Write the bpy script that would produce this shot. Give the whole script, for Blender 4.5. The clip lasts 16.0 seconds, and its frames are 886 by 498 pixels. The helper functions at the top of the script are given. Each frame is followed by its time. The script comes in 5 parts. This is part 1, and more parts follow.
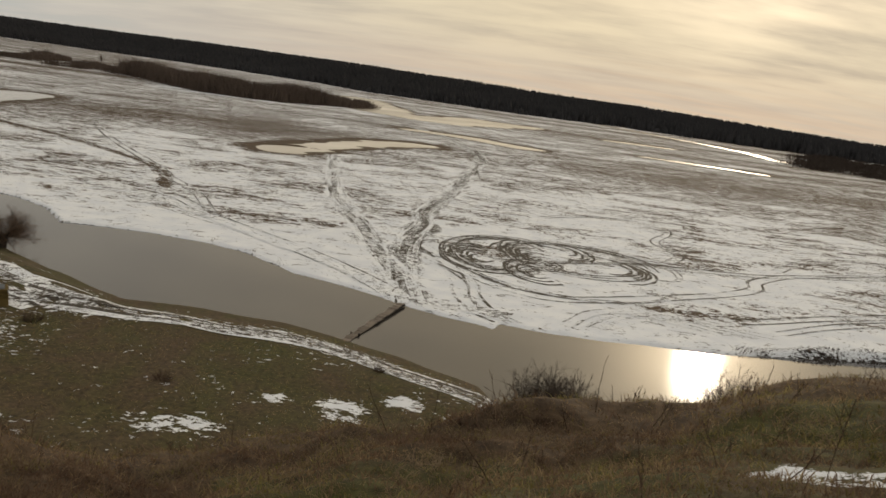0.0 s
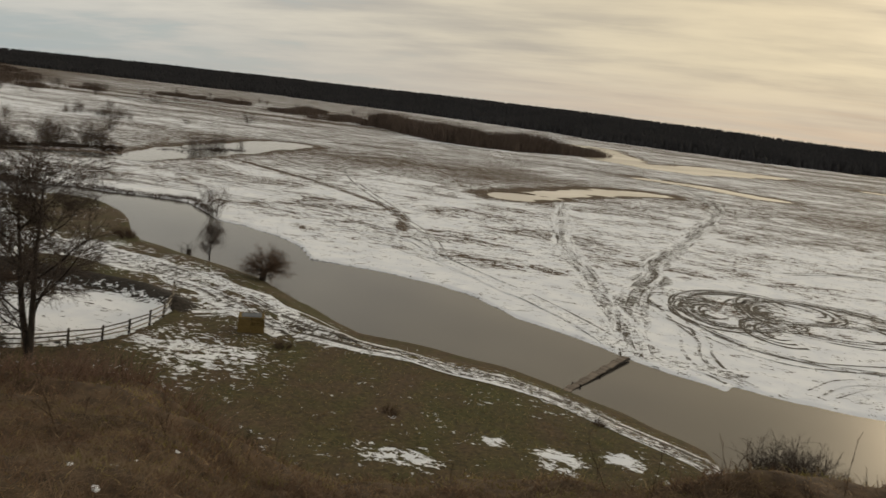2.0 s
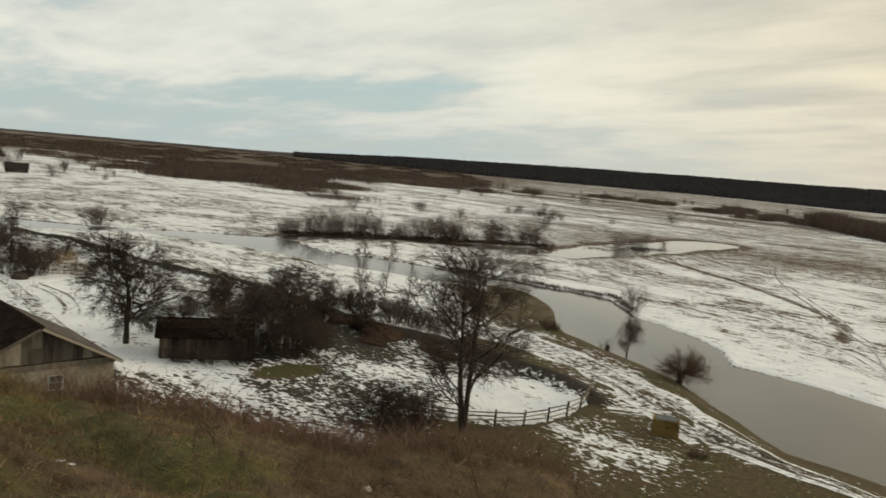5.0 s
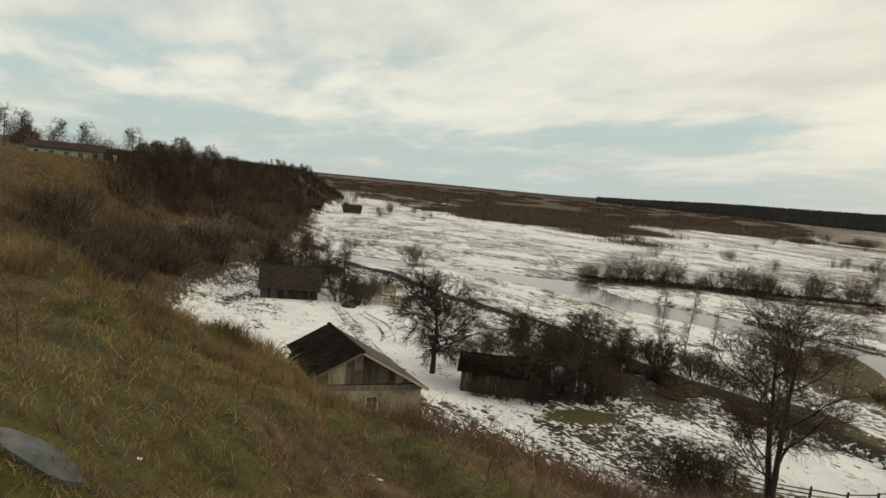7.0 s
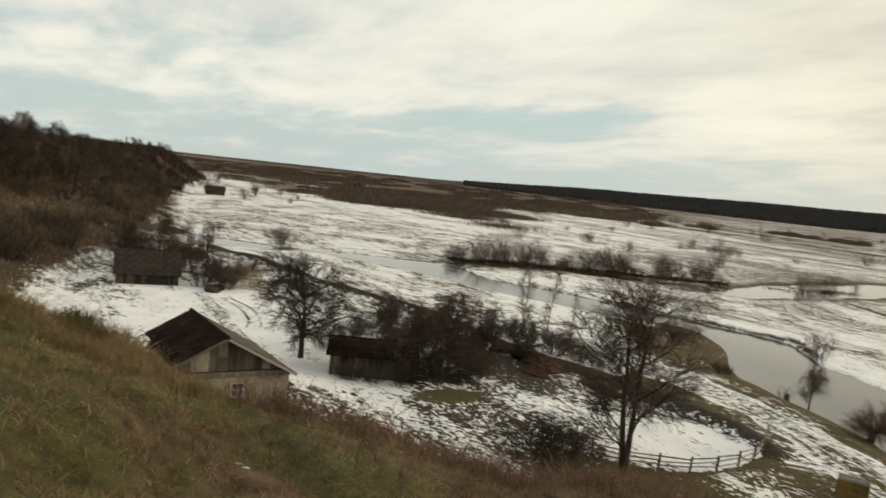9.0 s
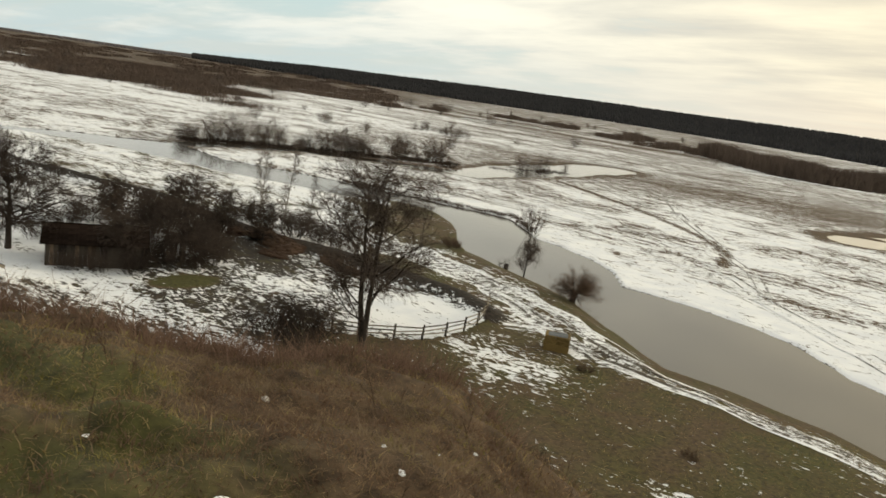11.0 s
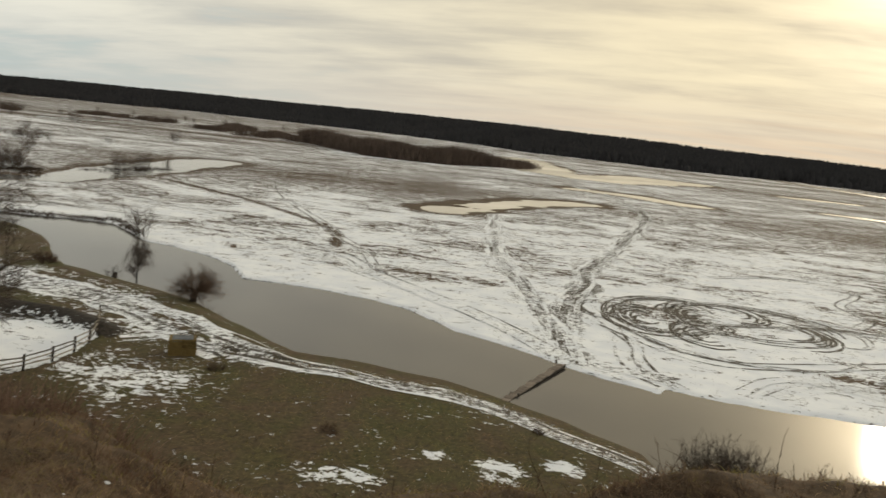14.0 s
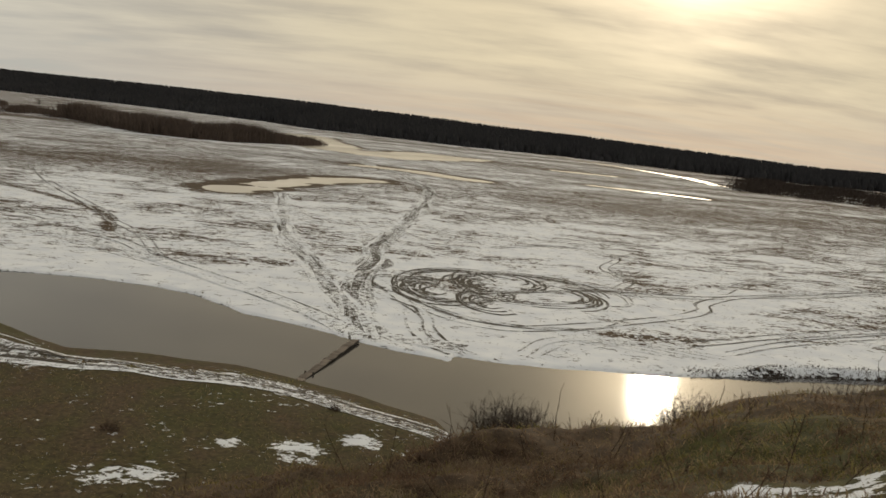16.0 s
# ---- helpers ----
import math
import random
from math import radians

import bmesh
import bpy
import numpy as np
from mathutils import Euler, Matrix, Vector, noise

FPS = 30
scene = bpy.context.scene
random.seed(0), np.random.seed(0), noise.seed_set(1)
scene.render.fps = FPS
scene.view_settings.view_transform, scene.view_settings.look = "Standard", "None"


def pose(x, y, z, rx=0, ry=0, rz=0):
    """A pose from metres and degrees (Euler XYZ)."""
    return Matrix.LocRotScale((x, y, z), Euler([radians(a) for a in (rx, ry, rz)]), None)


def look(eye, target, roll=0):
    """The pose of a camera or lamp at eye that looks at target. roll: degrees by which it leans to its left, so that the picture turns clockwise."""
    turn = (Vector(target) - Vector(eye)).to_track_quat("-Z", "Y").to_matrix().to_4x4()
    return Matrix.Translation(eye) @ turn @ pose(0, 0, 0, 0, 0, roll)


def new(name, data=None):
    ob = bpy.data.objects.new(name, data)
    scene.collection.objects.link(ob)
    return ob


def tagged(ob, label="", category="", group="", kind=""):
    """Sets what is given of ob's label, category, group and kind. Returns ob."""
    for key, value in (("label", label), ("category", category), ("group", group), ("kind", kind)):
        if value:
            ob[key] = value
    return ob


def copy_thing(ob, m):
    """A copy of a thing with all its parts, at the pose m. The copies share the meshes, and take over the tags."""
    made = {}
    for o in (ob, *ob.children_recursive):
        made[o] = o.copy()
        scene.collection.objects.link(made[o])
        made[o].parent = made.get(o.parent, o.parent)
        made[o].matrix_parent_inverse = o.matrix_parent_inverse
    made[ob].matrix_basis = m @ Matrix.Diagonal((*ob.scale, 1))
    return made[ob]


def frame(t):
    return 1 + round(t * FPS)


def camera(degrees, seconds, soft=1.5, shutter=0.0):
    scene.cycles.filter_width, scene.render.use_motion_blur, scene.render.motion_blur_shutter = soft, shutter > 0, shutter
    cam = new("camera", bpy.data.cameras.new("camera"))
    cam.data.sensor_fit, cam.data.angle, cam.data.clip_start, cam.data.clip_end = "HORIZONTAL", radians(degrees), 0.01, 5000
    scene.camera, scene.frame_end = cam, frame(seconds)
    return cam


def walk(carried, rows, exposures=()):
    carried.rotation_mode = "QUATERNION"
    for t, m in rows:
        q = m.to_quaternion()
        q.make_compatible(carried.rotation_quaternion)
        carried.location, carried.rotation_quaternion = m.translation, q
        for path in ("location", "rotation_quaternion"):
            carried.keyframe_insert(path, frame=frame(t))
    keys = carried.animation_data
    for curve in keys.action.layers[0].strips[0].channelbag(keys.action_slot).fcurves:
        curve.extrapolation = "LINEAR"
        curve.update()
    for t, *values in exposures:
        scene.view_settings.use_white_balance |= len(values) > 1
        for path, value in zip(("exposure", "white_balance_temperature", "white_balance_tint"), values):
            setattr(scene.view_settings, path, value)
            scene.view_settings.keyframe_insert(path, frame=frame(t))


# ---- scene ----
cam = camera(59.48, 16.0, soft=1.5, shutter=0.35)
PATH = [
    (0.0, pose(0, 0, 18, 78.06, -7.44, -0.15)),
    (0.5, pose(0, 0, 18, 78.74, -7.20, 2.79)),
    (1.0, pose(0, 0, 18, 79.28, -6.67, 7.62)),
    (1.5, pose(0, 0, 18, 79.67, -6.35, 12.25)),
    (2.0, pose(0, 0, 18, 79.51, -6.63, 16.69)),
    (2.5, pose(0, 0, 18, 79.30, -7.05, 21.46)),
    (3.0, pose(0, 0, 18, 79.78, -7.10, 27.63)),
    (3.5, pose(0, 0, 18, 80.57, -6.52, 32.53)),
    (6.0, pose(0, 0, 18, 85.08, -4.84, 57.74)),
    (6.5, pose(0, 0, 18, 85.16, -5.11, 63.77)),
    (7.0, pose(0, 0, 18, 85.01, -5.32, 69.27)),
    (7.5, pose(0, 0, 18, 85.09, -5.36, 69.13)),
    (8.0, pose(0, 0, 18, 85.49, -5.09, 67.10)),
    (8.5, pose(0, 0, 18, 85.36, -5.43, 63.71)),
    (9.0, pose(0, 0, 18, 84.69, -6.00, 59.57)),
    (9.5, pose(0, 0, 18, 82.73, -5.51, 52.43)),
    (10.0, pose(0, 0, 18, 80.89, -5.93, 47.37)),
    (12.5, pose(0, 0, 18, 78.02, -9.18, 29.20)),
    (13.0, pose(0, 0, 18, 79.00, -8.00, 23.74)),
    (13.5, pose(0, 0, 18, 79.81, -6.80, 17.75)),
    (14.0, pose(0, 0, 18, 81.07, -5.76, 11.62)),
    (14.5, pose(0, 0, 18, 81.57, -5.21, 6.59)),
    (15.0, pose(0, 0, 18, 81.85, -4.77, 1.64)),
    (15.5, pose(0, 0, 18, 81.64, -5.26, -1.74)),
    (16.0, pose(0, 0, 18, 80.98, -5.99, -4.06)),
]
EXPOSURES = [(0.0, -0.42, 6650, 10), (1.5, -0.51, 6650, 9), (2.0, -0.45, 6620, 9), (2.5, -0.24, 6600, 8), (3.0, -0.10, 6600, 7), (6.0, -0.09, 6800, 4), (8.0, 0.04, 6850, 4), (9.5, 0.07, 6800, 5), (10.0, 0.13, 6700, 4), (12.5, 0.28, 6650, 6), (13.0, 0.08, 6600, 6), (13.5, -0.05, 6550, 6), (14.5, -0.27, 6550, 6), (16.0, -0.50, 6600, 8)]
walk(cam, PATH, EXPOSURES)

# ---- sky and sun: a low sun behind thin cloud ----
SUN_AZ, SUN_EL = radians(21.5), radians(16.4)   # clockwise from +y, and above the horizon
sun_way = Vector((math.sin(SUN_AZ) * math.cos(SUN_EL), math.cos(SUN_AZ) * math.cos(SUN_EL), math.sin(SUN_EL)))


class Nodes:
    """A small helper to write node trees in lines."""

    def __init__(self, tree):
        self.tree = tree
        tree.nodes.clear()

    def add(self, kind, **values):
        node = self.tree.nodes.new(kind)
        for key, value in values.items():
            if key == "props":
                for k, v in value.items():
                    setattr(node, k, v)
        return node

    def link(self, a, b):
        self.tree.links.new(a, b)

    def put(self, socket, value):
        if isinstance(value, bpy.types.NodeSocket):
            self.link(value, socket)
        elif isinstance(value, (tuple, list)) and socket.type == "RGBA" and len(value) == 3:
            socket.default_value = (*value, 1)
        else:
            socket.default_value = value

    def math(self, op, a, b=0.0, c=0.0, clamp=False):
        n = self.tree.nodes.new("ShaderNodeMath")
        n.operation, n.use_clamp = op, clamp
        for s, v in zip(n.inputs, (a, b, c)):
            self.put(s, v)
        return n.outputs[0]

    def vec(self, op, a, b=(0, 0, 0)):
        n = self.tree.nodes.new("ShaderNodeVectorMath")
        n.operation = op
        self.put(n.inputs[0], a)
        if op == "SCALE":
            self.put(n.inputs["Scale"], b)
        else:
            self.put(n.inputs[1], b)
        return n.outputs["Value"] if op == "DOT_PRODUCT" else n.outputs[0]

    def mix(self, fac, a, b, blend="MIX"):
        n = self.tree.nodes.new("ShaderNodeMix")
        n.data_type, n.blend_type = "RGBA", blend
        self.put(n.inputs[0], fac)
        self.put(n.inputs[6], a)
        self.put(n.inputs[7], b)
        return n.outputs[2]

    def noise(self, vector, scale, detail=4.0, rough=0.55, distort=0.0):
        n = self.tree.nodes.new("ShaderNodeTexNoise")
        if vector is not None:
            self.link(vector, n.inputs["Vector"])
        n.inputs["Scale"].default_value = scale
        n.inputs["Detail"].default_value = detail
        n.inputs["Roughness"].default_value = rough
        n.inputs["Distortion"].default_value = distort
        return n.outputs[0]

    def ramp(self, fac, stops):
        n = self.tree.nodes.new("ShaderNodeValToRGB")
        while len(n.color_ramp.elements) < len(stops):
            n.color_ramp.elements.new(0.5)
        for e, (p, c) in zip(n.color_ramp.elements, stops):
            e.position, e.color = p, (*c, 1)
        self.put(n.inputs[0], fac)
        return n.outputs[0]

    def step(self, value, lo, hi):
        n = self.tree.nodes.new("ShaderNodeMapRange")
        n.interpolation_type = "SMOOTHSTEP"
        for s, v in zip(n.inputs, (value, lo, hi, 0.0, 1.0)):
            self.put(s, v)
        return n.outputs[0]

    def stretch(self, vector, scale, turn=0.0):
        n = self.tree.nodes.new("ShaderNodeMapping")
        self.link(vector, n.inputs["Vector"])
        n.inputs["Scale"].default_value = scale
        n.inputs["Rotation"].default_value = (0, 0, turn)
        return n.outputs[0]


world = bpy.data.worlds.new("winter_sky")
scene.world = world
world.use_nodes = True
N = Nodes(world.node_tree)
way = N.add("ShaderNodeTexCoord").outputs["Generated"]
sep = N.add("ShaderNodeSeparateXYZ")
N.link(way, sep.inputs[0])
up = N.math("MAXIMUM", sep.outputs[2], 0.0)
clear = N.add("ShaderNodeTexSky", props=dict(sky_type="NISHITA", sun_disc=False, sun_elevation=SUN_EL, sun_rotation=SUN_AZ))
blue = N.vec("SCALE", clear.outputs[0], 0.11)
# cloud sheet: the way through a flat layer high above
far = N.math("ADD", up, 0.13)
flat = N.add("ShaderNodeCombineXYZ")
N.link(N.math("DIVIDE", sep.outputs[0], far), flat.inputs[0])
N.link(N.math("DIVIDE", sep.outputs[1], far), flat.inputs[1])
sheet = flat.outputs[0]
big = N.noise(N.stretch(sheet, (0.8, 1.15, 1), 0.45), 0.62, 6, 0.52, 0.25)
fine = N.noise(N.stretch(sheet, (0.75, 1.35, 1), 0.30), 1.9, 6, 0.56, 0.2)
wisp = N.noise(N.stretch(sheet, (0.35, 1.5, 1), 0.15), 1.5, 5, 0.6, 0.3)
near_sun = N.math("MAXIMUM", N.vec("DOT_PRODUCT", way, tuple(sun_way)), 0.0)
halo = N.math("POWER", near_sun, 130.0)
glow = N.math("POWER", near_sun, 7.0)
side = N.math("POWER", near_sun, 2.6)
# cloud cover closes towards the sun and opens to blue away from it, low down
both = N.math("ADD", N.math("MULTIPLY", big, 0.62), N.math("MULTIPLY", fine, 0.38))
cover = N.step(N.math("ADD", N.math("ADD", both, N.math("MULTIPLY", side, 0.30)), N.math("MULTIPLY", N.math("SUBTRACT", up, 0.115), 0.95)), 0.37, 0.53)
shade = N.step(N.math("ADD", N.math("MULTIPLY", big, 0.45), N.math("ADD", N.math("MULTIPLY", fine, 0.30), N.math("MULTIPLY", wisp, 0.25))), 0.34, 0.64)
cold = N.mix(shade, (0.61, 0.625, 0.62), (0.89, 0.875, 0.815))
warm = N.mix(shade, (0.64, 0.55, 0.43), (1.06, 0.90, 0.62))
cloud = N.mix(N.math("MULTIPLY", side, 1.10, clamp=True), cold, warm)
cloud = N.mix(N.math("MULTIPLY", N.math("POWER", near_sun, 26.0), N.math("ADD", 0.08, N.math("MULTIPLY", shade, 0.62))), cloud, (1.40, 1.18, 0.84))
cloud = N.mix(N.math("MULTIPLY", halo, N.math("ADD", 0.25, N.math("MULTIPLY", shade, 0.75))), cloud, (3.2, 2.6, 1.8))
core = N.math("POWER", near_sun, 330.0)
cloud = N.mix(N.math("MULTIPLY", core, 0.7), cloud, (6.5, 5.2, 3.5))
gap = N.mix(0.72, blue, (0.55, 0.67, 0.715))
gap = N.mix(N.math("MULTIPLY", glow, 1.0, clamp=True), gap, (0.95, 0.80, 0.58))
sky = N.mix(cover, gap, cloud)
# the haze low over the land
low = N.math("SUBTRACT", 1.0, N.step(up, 0.0, 0.095))
haze = N.mix(N.math("MULTIPLY", side, 1.1, clamp=True), (0.53, 0.61, 0.64), (0.94, 0.72, 0.53))
haze = N.mix(N.math("MULTIPLY", N.step(wisp, 0.42, 0.60), 0.35), haze, (0.66, 0.62, 0.57))
sky = N.mix(N.math("MULTIPLY", low, 0.75), sky, haze)
back = N.add("ShaderNodeBackground")
N.link(sky, back.inputs[0])
back.inputs[1].default_value = 1.0
N.link(back.outputs[0], N.add("ShaderNodeOutputWorld").inputs[0])

lamp = bpy.data.lights.new("sun", "SUN")
lamp.energy, lamp.angle, lamp.color = 1.1, radians(2.3), (1.0, 0.86, 0.66)
sun = new("sun", lamp)
sun.matrix_world = look(Vector((0, 0, 60)) + sun_way * 50, (0, 0, 60))

# ---- materials ----
def material(name):
    m = bpy.data.materials.new(name)
    m.use_nodes = True
    n = Nodes(m.node_tree)
    b = n.add("ShaderNodeBsdfPrincipled")
    n.link(b.outputs[0], n.add("ShaderNodeOutputMaterial").inputs[0])
    where = n.add("ShaderNodeTexCoord").outputs["Object"]
    return m, n, b, where


def bump(n, b, height, strength=0.4, distance=0.05):
    node = n.add("ShaderNodeBump")
    node.inputs["Strength"].default_value = strength
    node.inputs["Distance"].default_value = distance
    n.link(height, node.inputs["Height"])
    n.link(node.outputs[0], b.inputs["Normal"])


def plain(name, dark, light, scale=3.0, rough=0.85, grain=(1, 1, 1), relief=0.3, vary=0.25, depth=0.02):
    """A surface of two tones with a coarse and a fine grain, and a difference from piece to piece."""
    m, n, b, where = material(name)
    p = n.stretch(where, grain)
    f = n.math("ADD", n.math("MULTIPLY", n.noise(p, scale, 5), 0.6), n.math("MULTIPLY", n.noise(p, scale * 9, 4), 0.4))
    one = n.math("MULTIPLY", n.math("SUBTRACT", n.add("ShaderNodeObjectInfo").outputs["Random"], 0.5), vary)
    isle = n.math("MULTIPLY", n.math("SUBTRACT", n.add("ShaderNodeNewGeometry").outputs["Random Per Island"], 0.5), vary)
    f = n.math("ADD", n.math("ADD", f, one), isle)
    n.link(n.mix(n.step(f, 0.32, 0.68), dark, light), b.inputs["Base Color"])
    b.inputs["Roughness"].default_value = rough
    b.inputs["Specular IOR Level"].default_value = 0.12 if rough > 0.75 else 0.4
    if relief:
        bump(n, b, n.noise(p, scale * 6, 5), relief, depth)
    return m


def attribute(n, name):
    a = n.add("ShaderNodeAttribute", props=dict(attribute_name=name))
    return a.outputs["Fac"]


def snow_tone(n, where):
    t = n.noise(where, 0.35, 5)
    return n.mix(n.step(t, 0.35, 0.65), (0.70, 0.71, 0.735), (0.80, 0.80, 0.80))


def ground_material():
    m, n, b, where = material("snow_and_grass_ground")
    snow, green, mud = attribute(n, "snow"), attribute(n, "green"), attribute(n, "mud")
    drift = n.stretch(where, (0.75, 1.1, 1), 0.28)
    a = n.noise(drift, 0.075, 4, 0.6, 0.5)
    c = n.noise(drift, 0.9, 6, 0.66, 0.4)
    d = n.noise(drift, 2.7, 5, 0.74)
    patch = n.math("ADD", snow, n.math("MULTIPLY", n.math("MULTIPLY", n.math("SUBTRACT", a, 0.5), 4.2), n.step(snow, 0.25, 0.6)))
    patch = n.math("MINIMUM", n.math("MAXIMUM", patch, n.math("MINIMUM", snow, 0.40)), 1.25)
    speck = n.math("ADD", n.math("MULTIPLY", n.math("SUBTRACT", c, 0.5), 2.4), n.math("MULTIPLY", n.math("SUBTRACT", d, 0.5), 5.0))
    e = n.noise(n.stretch(where, (0.55, 1.4, 1), 0.2), 0.42, 5, 0.70, 0.3)
    speck = n.math("ADD", speck, n.math("MULTIPLY", n.math("MULTIPLY", n.math("SUBTRACT", e, 0.5), 3.2), n.step(snow, 0.0, 0.4)))
    mask = n.math("ADD", patch, speck)
    mask = n.step(mask, 0.45, 0.52)
    g = n.math("ADD", n.math("MULTIPLY", n.noise(where, 0.5, 6, 0.6), 0.5), n.math("MULTIPLY", n.noise(n.stretch(where, (1.3, 0.7, 1), 0.6), 0.17, 4, 0.6), 0.5))
    h = n.noise(where, 4.0, 6, 0.72)
    straw = n.mix(n.step(h, 0.28, 0.72), (0.034, 0.022, 0.0135), (0.125, 0.082, 0.047))
    turf = n.mix(n.step(h, 0.26, 0.74), (0.024, 0.0235, 0.007), (0.088, 0.081, 0.025))
    grass = n.mix(n.step(n.math("ADD", green, n.math("MULTIPLY", n.math("SUBTRACT", g, 0.5), 1.7)), 0.20, 0.80), straw, turf)
    earth = n.mix(n.step(h, 0.35, 0.65), (0.014, 0.0115, 0.009), (0.050, 0.040, 0.031))
    land = n.mix(n.step(n.math("ADD", mud, n.math("MULTIPLY", n.math("SUBTRACT", c, 0.5), 1.2)), 0.35, 0.65), grass, earth)
    n.link(n.mix(mask, land, snow_tone(n, where)), b.inputs["Base Color"])
    b.inputs["Roughness"].default_value = 0.9
    b.inputs["Specular IOR Level"].default_value = 0.2
    relief = n.math("ADD", n.math("MULTIPLY", h, 0.6), n.math("MULTIPLY", mask, 0.5))
    bump(n, b, relief, 0.7, 0.06)
    return m


def track_material():
    """Tyre ruts: wet earth pressed through the snow, broken by snow that stayed."""
    m, n, b, where = material("rutted_snow")
    worn = attribute(n, "worn")
    c = n.noise(where, 1.9, 5, 0.66, 0.3)
    d = n.noise(where, 8.0, 3, 0.6)
    lump = n.math("ADD", n.math("MULTIPLY", c, 0.55), n.math("MULTIPLY", d, 0.45))
    bare = n.step(n.math("ADD", n.math("MULTIPLY", n.math("SUBTRACT", lump, 0.5), 4.6), worn), 0.38, 0.62)
    earth = n.mix(n.step(d, 0.35, 0.65), (0.030, 0.025, 0.019), (0.085, 0.070, 0.052))
    n.link(n.mix(bare, snow_tone(n, where), earth), b.inputs["Base Color"])
    b.inputs["Roughness"].default_value = 0.85
    b.inputs["Specular IOR Level"].default_value = 0.2
    bump(n, b, lump, 0.5, 0.05)
    return m


def water_material():
    m, n, b, where = material("still_river_water")
    murk = n.noise(where, 0.07, 3)
    place_ = n.add("ShaderNodeSeparateXYZ")
    n.link(where, place_.inputs[0])
    deep = n.mix(n.step(murk, 0.3, 0.7), (0.048, 0.042, 0.037), (0.068, 0.061, 0.054))
    milky = n.mix(n.step(n.noise(where, 0.02, 4), 0.35, 0.65), (0.46, 0.41, 0.33), (0.66, 0.60, 0.50))
    shallow = n.math("MULTIPLY", n.step(place_.outputs[1], 110.0, 160.0), n.step(place_.outputs[0], -95.0, -60.0))
    n.link(n.mix(shallow, deep, milky), b.inputs["Base Color"])
    ruffled = n.math("MULTIPLY", shallow, 0.14)   # thawing ice under the shallow floods
    n.link(n.math("ADD", n.math("ADD", 0.058, ruffled), n.math("MULTIPLY", n.noise(where, 0.05, 3), 0.03)), b.inputs["Roughness"])
    b.inputs["IOR"].default_value = 1.44
    b.inputs["Specular IOR Level"].default_value = 0.75
    bump(n, b, n.noise(n.stretch(where, (0.6, 1.8, 1)), 0.8, 3), 0.012, 0.04)
    return m


def grass_material(name, tones, other=None):
    m, n, b, where = material(name)
    isle = n.add("ShaderNodeNewGeometry").outputs["Random Per Island"]
    patch = n.math("ADD", n.math("MULTIPLY", n.noise(where, 0.5, 4), 0.45), n.math("MULTIPLY", n.noise(where, 2.0, 4), 0.55))
    f = n.math("ADD", n.math("MULTIPLY", isle, 0.5), n.math("MULTIPLY", n.math("SUBTRACT", patch, 0.36), 1.9), clamp=True)
    tone = n.ramp(f, tones)
    if other:
        tuft = n.math("ADD", n.noise(where, 1.5, 4, 0.6, 0.4), n.math("MULTIPLY", n.math("SUBTRACT", isle, 0.5), 0.10))
        tone = n.mix(n.step(tuft, 0.43, 0.56), tone, n.ramp(f, other))
    n.link(tone, b.inputs["Base Color"])
    b.inputs["Roughness"].default_value = 0.8
    b.inputs["Specular IOR Level"].default_value = 0.15
    thin = n.add("ShaderNodeBsdfTranslucent")
    n.link(tone, thin.inputs[0])
    both = n.add("ShaderNodeMixShader")
    both.inputs[0].default_value = 0.42
    n.link(b.outputs[0], both.inputs[1])
    n.link(thin.outputs[0], both.inputs[2])
    out = [q for q in n.tree.nodes if q.type == "OUTPUT_MATERIAL"][0]
    n.link(both.outputs[0], out.inputs[0])
    return m


M_GROUND, M_TRACK, M_WATER = ground_material(), track_material(), water_material()
M_SNOW = plain("old_snow", (0.70, 0.71, 0.735), (0.82, 0.82, 0.82), 2.0, 0.9, relief=0.4)
M_BARK = plain("dark_winter_bark", (0.020, 0.016, 0.013), (0.070, 0.056, 0.045), 4.0, 0.9, (1, 1, 0.3), 0.5)
M_TWIG = plain("brown_grey_twigs", (0.034, 0.025, 0.020), (0.090, 0.068, 0.054), 1.2, 0.9, relief=0)
M_SHRUB = plain("grey_brown_shrub_twigs", (0.060, 0.046, 0.038), (0.155, 0.120, 0.098), 0.8, 0.9, relief=0)
M_RUST = plain("reddish_brush_twigs", (0.055, 0.034, 0.023), (0.150, 0.098, 0.066), 0.8, 0.9, relief=0)
M_BIRCH = plain("pale_birch_bark", (0.10, 0.085, 0.075), (0.36, 0.33, 0.30), 5.0, 0.8, (1, 1, 2.5), 0.3)
M_REED = plain("dry_reed", (0.10, 0.072, 0.040), (0.28, 0.205, 0.12), 0.8, 0.9, relief=0, vary=0.5)
M_DRY = grass_material("dry_hill_grass", [(0.0, (0.076, 0.052, 0.034)), (0.4, (0.169, 0.121, 0.077)), (0.75, (0.252, 0.187, 0.119)), (1.0, (0.331, 0.252, 0.166))], [(0.0, (0.058, 0.036, 0.025)), (0.5, (0.140, 0.088, 0.058)), (1.0, (0.238, 0.162, 0.104))])
M_TURF = grass_material("short_green_turf", [(0.0, (0.072, 0.063, 0.020)), (0.5, (0.202, 0.172, 0.056)), (1.0, (0.376, 0.309, 0.130))], [(0.0, (0.094, 0.060, 0.034)), (0.5, (0.255, 0.175, 0.094)), (1.0, (0.466, 0.336, 0.197))])
